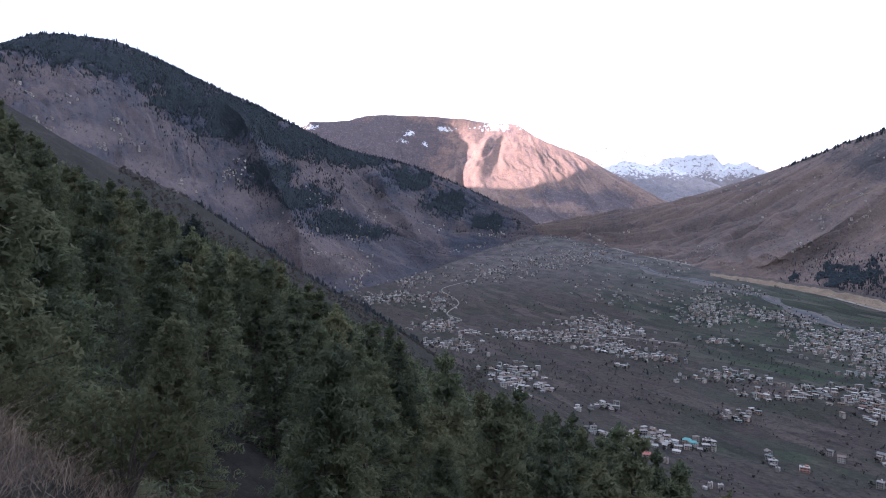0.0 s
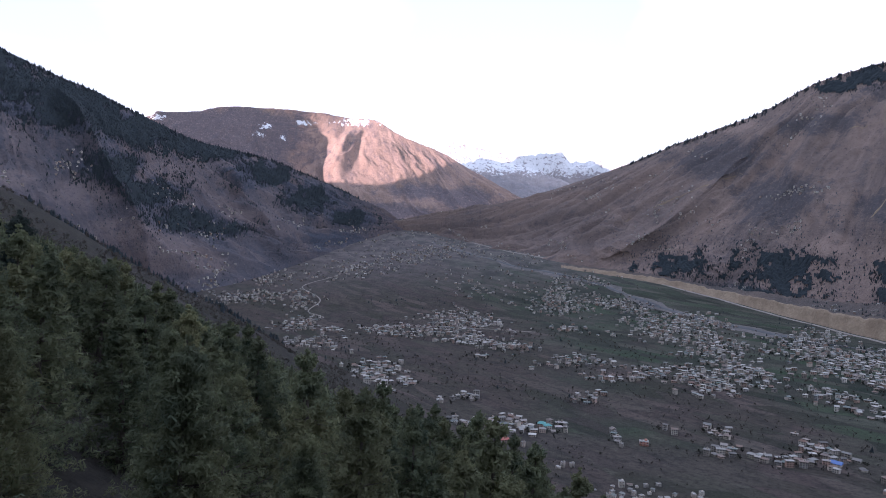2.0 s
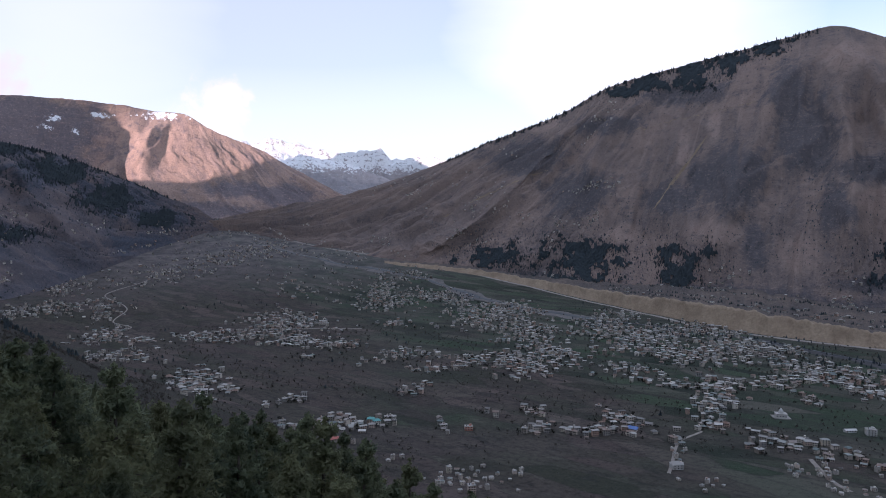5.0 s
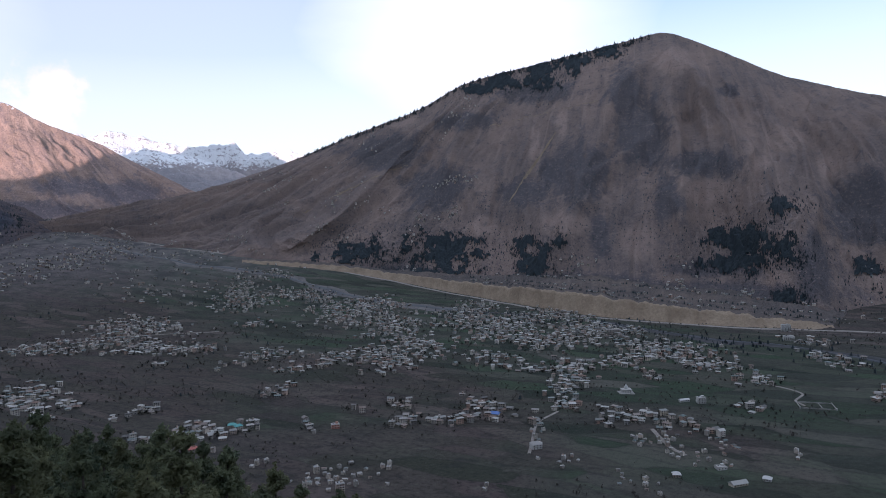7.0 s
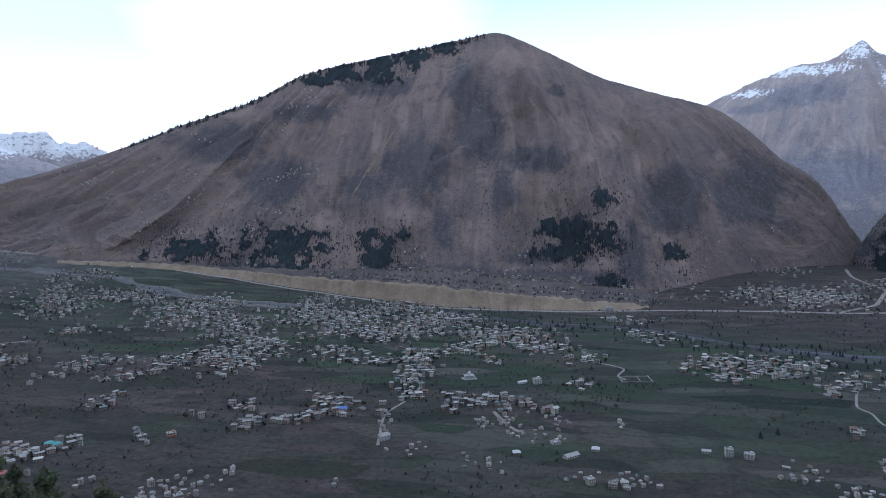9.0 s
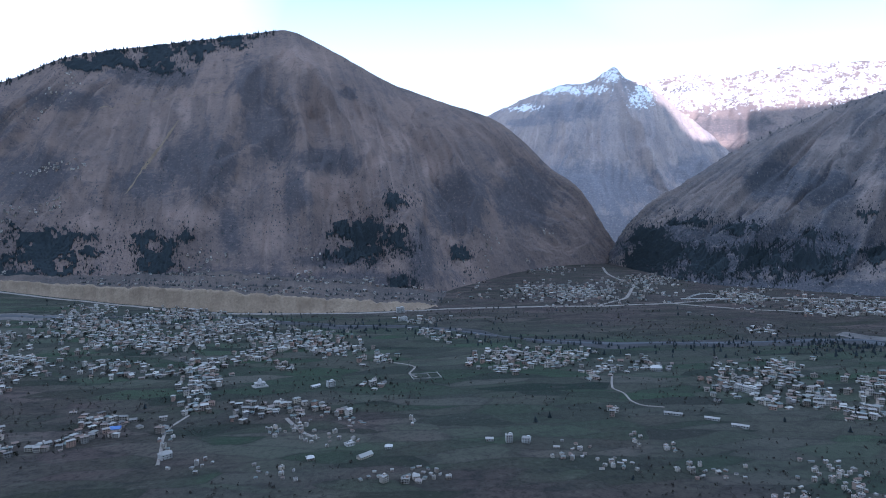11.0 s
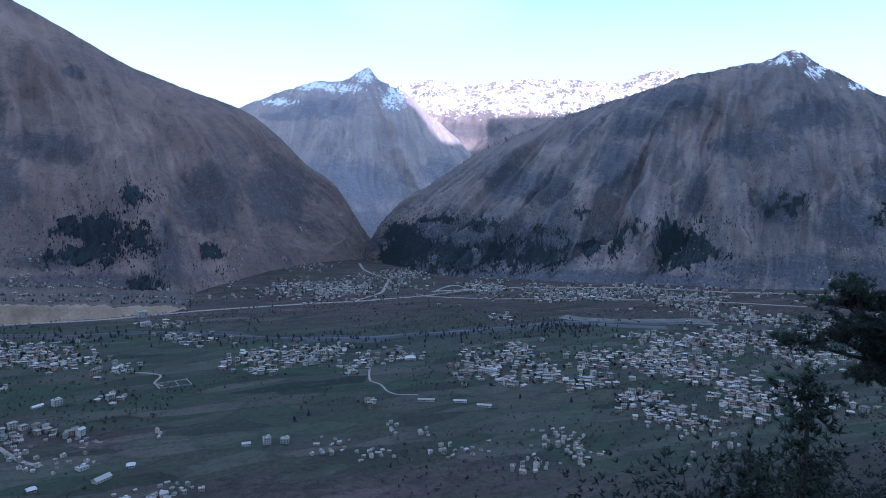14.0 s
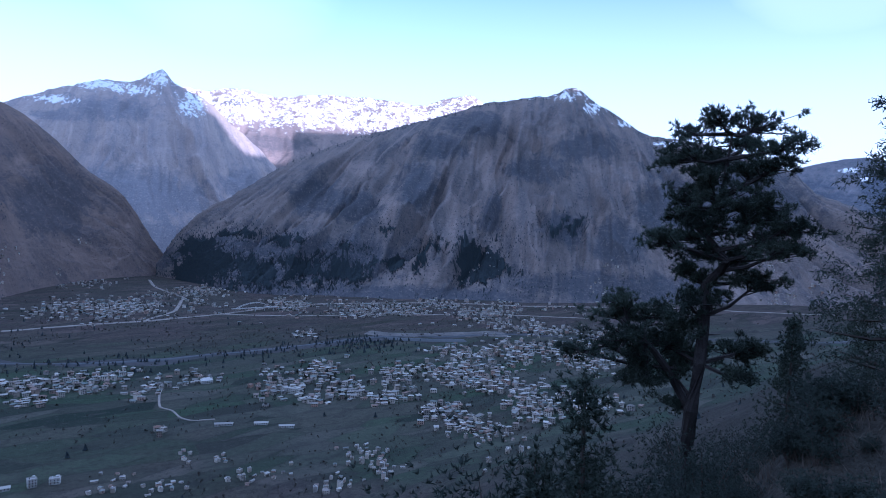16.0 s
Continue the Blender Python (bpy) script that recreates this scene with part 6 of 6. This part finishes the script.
def far_forest(points, seed):
    """The rest of the hillside forest: spires of loose slivers."""
    g = np.random.default_rng(seed)
    V, F = [], []
    for x, y, z, h, r in points:
        n = 130 if r < 150 else 70 if r < 240 else 34
        w = h * 0.28
        for k in range(n):
            f = 0.12 + 0.88 * (1 - math.sqrt(g.random()))
            f = min(f, 0.97)
            a = g.uniform(0, 6.283)
            R = w * (1 - f) ** 0.8 * g.uniform(0.5, 1.1)
            c = np.array((x + R * math.cos(a), y + R * math.sin(a), z + h * f))
            out = np.array((math.cos(a), math.sin(a), g.uniform(-0.5, 0.6))) * h * 0.085
            sd = np.array((-math.sin(a), math.cos(a), g.normal(0, 0.3))) * h * (0.05 if r < 150 else 0.075) * (1.3 - f)
            i = len(V)
            V.extend((c - sd, c + sd - (0, 0, 0.02 * h), c + out, ))
            F.append((i, i + 1, i + 2))
        i = len(V)
        V.extend(((x - 0.2 * h, y, z + 0.05 * h), (x + 0.1 * h, y + 0.17 * h, z + 0.05 * h), (x + 0.1 * h, y - 0.17 * h, z + 0.05 * h), (x, y, z + 0.85 * h)))
        F.extend(((i, i + 1, i + 3), (i + 1, i + 2, i + 3), (i + 2, i, i + 3)))
    tagged(new("far_forest", raw_mesh("far_forest", V, F, M_NEEDLE)), "dense olive-green conifer forest down the slope", "forest", kind="stuff")


far_forest(trees_near[290:] + trees_far, 120)


# ---- trees, bushes and grass beside the viewpoint ----
TRUNK = ((-0.01, -7.0), (-0.01, -5.98), (0.02, -4.92), (0.06, -4.14), (0.19, -3.08), (0.24, -2.05), (0.25, -1.34), (0.53, -1.01), (0.62, -0.77), (0.44, -0.56), (0.20, -0.25), (0.21, 0.28), (0.45, 0.59), (0.55, 1.43), (0.60, 1.97))
UPPER_MASSES = ((1.12, 2.28, 0.75, 0.30), (0.34, 2.33, 0.43, 0.24), (-0.22, 2.11, 0.30, 0.16), (1.63, 1.63, 0.61, 0.27), (0.89, 1.83, 0.61, 0.19), (-0.20, 1.48, 0.68, 0.34), (0.36, 1.48, 0.54, 0.38), (1.12, 1.23, 0.68, 0.23), (0.17, 1.01, 0.61, 0.30), (1.48, 1.24, 0.41, 0.16), (0.42, 0.59, 0.75, 0.34), (1.15, 0.53, 0.54, 0.31), (-0.25, 0.61, 0.34, 0.24))
MIDDLE_MASSES = ((-0.36, 0.20, 0.48, 0.22), (0.22, 0.03, 0.68, 0.30), (1.23, 0.17, 0.54, 0.16), (-0.73, -0.39, 0.48, 0.23), (-0.22, -0.31, 0.61, 0.24), (1.91, 0.00, 0.52, 0.18), (1.32, -0.25, 0.75, 0.27), (1.63, -0.48, 0.54, 0.19), (1.01, -0.67, 0.68, 0.24), (0.20, -0.64, 0.54, 0.22), (-0.17, -1.03, 0.22, 0.16), (0.17, -1.26, 0.38, 0.19), (1.15, -1.09, 0.54, 0.19), (0.31, -1.63, 0.41, 0.16), (-0.14, -1.60, 0.27, 0.14), (1.26, -1.26, 0.27, 0.11))
LOWER_MASSES = ((-1.57, -1.77, 0.34, 0.19), (-1.79, -2.12, 0.48, 0.19), (-1.06, -2.05, 0.75, 0.34), (-0.36, -2.19, 0.61, 0.41), (-1.40, -2.54, 0.61, 0.34), (-0.67, -2.74, 0.68, 0.41), (-0.20, -2.94, 0.54, 0.41), (-1.15, -3.18, 0.34, 0.34), (-2.53, -3.06, 0.54, 0.11), (-0.87, -3.52, 0.54, 0.24), (-0.42, -3.34, 0.41, 0.27), (-1.34, -3.80, 0.34, 0.14), (-1.88, -2.87, 0.34, 0.18), (0.89, -2.80, 0.54, 0.24), (1.23, -2.66, 0.34, 0.14), (0.92, -3.23, 0.34, 0.16), (-0.25, -4.08, 0.41, 0.14))
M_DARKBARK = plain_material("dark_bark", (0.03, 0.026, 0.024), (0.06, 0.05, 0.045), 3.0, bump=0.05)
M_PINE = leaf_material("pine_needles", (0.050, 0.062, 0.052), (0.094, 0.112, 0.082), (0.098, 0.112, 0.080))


def leaning_pine():
    """The tall bent pine: a forked, S-shaped trunk and separate clouds of needle tufts."""
    g = np.random.default_rng(201)
    ob = thing("pine_tree", "tall dark pine with a bent forked trunk and open crown", "tree", pose(*polar(128.3, 16), EYE, 0, 0, -128.3))
    wob = [0.25 * math.sin(k * 1.3) for k in range(len(TRUNK))]
    spine = [(a, wob[k], z) for k, (a, z) in enumerate(TRUNK)]
    bm = bmesh.new()
    limb(bm, spine, [0.185 - 0.16 * k / (len(spine) - 1) for k in range(len(spine))], 9)
    part("trunk", bm, M_DARKBARK, ob, "dark bent trunk with rough bark")
    bm = bmesh.new()
    limb(bm, ((0.05, 0, -4.2), (-0.24, 0.1, -3.78), (-0.44, 0.0, -3.41), (-0.77, -0.2, -2.92), (-1.22, -0.3, -2.5), (-1.5, -0.35, -2.2)), (0.12, 0.1, 0.09, 0.07, 0.05, 0.03), 7)
    part("side_stem", bm, M_DARKBARK, ob, "dark forked side stem")
    for cx, cz, w, h in UPPER_MASSES + MIDDLE_MASSES + LOWER_MASSES:
        d0 = g.normal(0, 0.45)
        z0 = cz - 0.3 * abs(cx - 0.3) - 0.15
        k = min(range(1, len(spine)), key=lambda i: abs(spine[i][2] - z0))
        root = np.array(spine[k])
        if cx < -0.8 and cz < -1.5:
            root = np.array((-1.0, -0.25, -2.7))
        if cx < -2.2 and cz < -2.2:
            root = np.array((-0.2, 0.0, -3.3))
        end = np.array((cx, d0, cz - 0.15 * h))
        bm = bmesh.new()
        mid = root * 0.5 + end * 0.5 + g.normal(0, 0.06, 3) + (0, 0, -0.08)
        limb(bm, [tuple(root), tuple(mid), tuple(end)], (0.055, 0.04, 0.022), 5)
        V, F = [], []
        n = int(95 + 850 * w * h)
        hubs = [np.array((cx, d0, cz)) + g.normal(0, 0.5, 3) * (w, max(w * 0.7, 0.3), h) for _ in range(max(12, n // 9))]
        for q in hubs:
            s = g.uniform(0.4, 1.0)
            start = mid * (1 - s) + end * s
            limb(bm, [tuple(start), tuple((start + q) / 2 + g.normal(0, 0.03, 3)), tuple(q)], (0.018, 0.012, 0.006), 3)
        for t in range(n):
            q = hubs[t % len(hubs)]
            c = q + g.normal(0, 0.085, 3) * (1, 1, 0.6)
            tuft(V, F, c, (c - root) / (np.linalg.norm(c - root) + 0.1) * 0.5 + np.array((0, 0, 0.6)), 16, 0.12, 0.010, g, 0.8)
        part("bough", bm, M_DARKBARK, ob)
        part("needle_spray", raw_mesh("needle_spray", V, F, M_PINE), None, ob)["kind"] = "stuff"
    for k in range(7):
        z = -2.9 + 0.22 * k
        bm = bmesh.new()
        side = 1 if k % 3 else -1
        limb(bm, [(0.2, 0, z), (0.2 + side * 0.16, -0.1, z + 0.02), (0.2 + side * g.uniform(0.3, 0.5), -0.15, z + 0.05)], (0.02, 0.014, 0.005), 4)
        part("dead_twig", bm, M_DARKBARK, ob)
    return ob


leaning_pine()


def at_ground(b, r, sink=0.25):
    x, y = polar(b, r)
    return x, y, float(floor_at(x, y)) - sink


def set_tree(ob, b, r, top, base_h, turn=0.0, wide=1.0):
    """Stands a tree so that its tip rises to a height in degrees above the eye."""
    x, y, z = at_ground(b, r)
    k = (EYE + r * math.tan(radians(top)) - z) / base_h
    ob.matrix_basis = pose(x, y, z, 0, 0, turn) @ Matrix.Diagonal((k * wide, k * wide, k, 1))
    return ob


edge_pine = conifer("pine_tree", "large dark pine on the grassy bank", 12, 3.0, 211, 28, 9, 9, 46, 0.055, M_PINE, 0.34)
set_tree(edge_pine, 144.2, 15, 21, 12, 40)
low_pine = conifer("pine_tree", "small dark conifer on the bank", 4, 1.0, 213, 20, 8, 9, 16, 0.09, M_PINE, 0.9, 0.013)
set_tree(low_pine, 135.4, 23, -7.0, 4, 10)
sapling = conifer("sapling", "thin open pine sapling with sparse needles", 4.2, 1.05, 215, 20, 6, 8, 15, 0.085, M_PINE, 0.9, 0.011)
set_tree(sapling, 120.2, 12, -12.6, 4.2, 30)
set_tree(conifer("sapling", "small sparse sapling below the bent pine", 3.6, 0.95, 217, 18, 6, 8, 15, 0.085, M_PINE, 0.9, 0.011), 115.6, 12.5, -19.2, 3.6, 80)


def shrub(name, label, h, seed, leaf, stems=12, tufts=70, length=0.12, width=0.024, category="shrub"):
    """A rounded shrub of arching stems with loose leaves."""
    g = np.random.default_rng(seed)
    ob = thing(name, label, category)
    bm = bmesh.new()
    V, F = [], []
    for k in range(stems):
        a, out = g.uniform(0, 6.28), g.uniform(0.15, 0.6) * h
        tip = np.array((math.cos(a) * out, math.sin(a) * out, h * g.uniform(0.6, 1.0)))
        mid = tip * (0.4, 0.4, 0.6)
        limb(bm, [(0, 0, 0), tuple(mid), tuple(tip)], (0.018 * h, 0.011 * h, 0.004), 4)
        for t in range(tufts):
            s = g.uniform(0.3, 1.05)
            c = (mid * (1 - s) + tip * s) + g.normal(0, 0.13 * h, 3)
            c[2] = max(c[2], 0.05)
            tuft(V, F, c, np.array((math.cos(a) * 0.4, math.sin(a) * 0.4, 0.5)), 6, length, width, g, 0.9)
    part("bough", bm, M_BARK, ob)["kind"] = "stuff"
    part("foliage", raw_mesh("foliage", V, F, leaf), None, ob)["kind"] = "stuff"
    return ob


g7 = np.random.default_rng(220)
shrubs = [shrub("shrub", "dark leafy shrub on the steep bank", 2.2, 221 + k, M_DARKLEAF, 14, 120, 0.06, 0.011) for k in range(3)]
spots = ((122.4, 14.0, 1.1), (124.6, 13.0, 0.9), (126.6, 14.5, 0.9), (129.8, 14.5, 1.0), (131.6, 16.5, 0.9), (123.4, 16.0, 1.0), (129.0, 19.5, 1.2), (126.0, 19, 1.2), (132.4, 20, 1.0), (118.0, 12.5, 0.8), (121.2, 12.2, 0.75), (112.8, 12.0, 0.55))
for k, (b, r, size) in enumerate(spots):
    m = pose(*at_ground(b, r), 0, 0, g7.uniform(0, 360)) @ Matrix.Scale(size, 4)
    if k < 3:
        shrubs[k].matrix_basis = m
        shrubs[k]["group"] = "bank shrubs"
    else:
        copy_thing(shrubs[k % 3], m)
for k in range(22):
    b, r = 109 + 21 * g7.random(), g7.uniform(9.5, 14.0)
    x, y, z = at_ground(b, r)
    top = EYE + r * math.tan(radians(np.interp(b, (109, 113.7, 117, 121, 125, 130), (-28, -25.5, -24, -22.5, -21, -20)) - g7.uniform(0, 4)))
    if top - z > 0.5:
        copy_thing(shrubs[k % 3], pose(x, y, z, 0, 0, g7.uniform(0, 360)) @ Matrix.Scale((top - z) / 2.2, 4))
bank_shrub = shrub("shrub", "low dark bush on the grassy bank", 0.7, 233, M_DARKLEAF, 10, 40, 0.06, 0.012)
bank_shrub.matrix_basis = pose(*at_ground(137.6, 10.6, 0.1))
for k in range(46):
    b = 127 + 20 * g7.random() ** 0.8
    copy_thing(bank_shrub, pose(*at_ground(b, g7.uniform(7.5, 12.5) + max(0, 133 - b) * 0.5, 0.1), 0, 0, g7.uniform(0, 360)) @ Matrix.Scale(g7.uniform(0.35, 0.9), 4))
M_FERN = leaf_material("bank_leaves", (0.06, 0.075, 0.035), (0.11, 0.12, 0.055), (0.12, 0.1, 0.05))
near_shrub = shrub("shrub", "low green-brown shrub in dry grass", 0.8, 231, M_FERN, 12, 30, 0.07, 0.014)
near_shrub.matrix_basis = pose(*at_ground(-25.5, 5.2, 0.05))
copy_thing(near_shrub, pose(*at_ground(-29, 5.6, 0.05), 0, 0, 90) @ Matrix.Scale(0.8, 4))
copy_thing(near_shrub, pose(*at_ground(-33.5, 6.0, 0.05), 0, 0, 200) @ Matrix.Scale(0.7, 4))

dry = Mat("dry_grass", 0.85, spec=0.15)
tone = dry.mix(dry.ramp(dry.island(), (0.0, 0.0), (1.0, 1.0)), (0.14, 0.10, 0.07), (0.33, 0.245, 0.165))
M_BANK = plain_material("bank_stalks", (0.05, 0.042, 0.034), (0.13, 0.105, 0.08), 1.5)
M_DRY = dry.colour(dry.mix(dry.ramp(dry.noise(dry.place(), 2.5, 3), (0.4, 0.0), (0.62, 0.7)), tone, (0.13, 0.1, 0.075))).m


def grass(name, label, b0, b1, r0, r1, n, h0, h1, seed, lean=0.5, stalk=M_DRY, broad=1.0):
    """Bent dry grass blades."""
    g = np.random.default_rng(seed)
    b, r = g.uniform(b0, b1, n), np.sqrt(g.uniform(r0 * r0, r1 * r1, n))
    x, y = r * np.sin(np.radians(b)), r * np.cos(np.radians(b))
    ok = fbm(x * 1.4, y * 1.4, seed, 3) + g.normal(0, 0.25, n) > -0.18
    x, y = x[ok], y[ok]
    z = floor_at(x, y) - 0.03
    V, F = [], []
    for X, Y, Z in zip(x, y, z):
        h = g.uniform(h0, h1)
        d = g.normal(0, lean, 2) * h
        w = broad * h * g.uniform(0.006, 0.012)
        a = g.uniform(0, 6.28)
        sx, sy = math.cos(a) * w, math.sin(a) * w
        i = len(V)
        V.extend(((X - sx, Y - sy, Z), (X + sx, Y + sy, Z), (X + d[0] * 0.4 + sx * 0.7, Y + d[1] * 0.4 + sy * 0.7, Z + h * 0.6),
                  (X + d[0] * 0.4 - sx * 0.7, Y + d[1] * 0.4 - sy * 0.7, Z + h * 0.6), (X + d[0], Y + d[1], Z + h * 0.9)))
        F.extend(((i, i + 1, i + 2, i + 3), (i + 3, i + 2, i + 4)))
    return tagged(new(name, raw_mesh(name, V, F, stalk)), label, "grass", kind="stuff")


grass("dry_grass", "tangled dry grass at the edge of the slope", -41, -14, 2.4, 8.0, 36000, 0.08, 0.27, 241, 0.9, M_DRY, 1.1)
grass("bank_grass", "dry grass on the steep bank", 118, 149, 6.5, 24.0, 42000, 0.08, 0.3, 243, 0.8, M_BANK, 3.0)
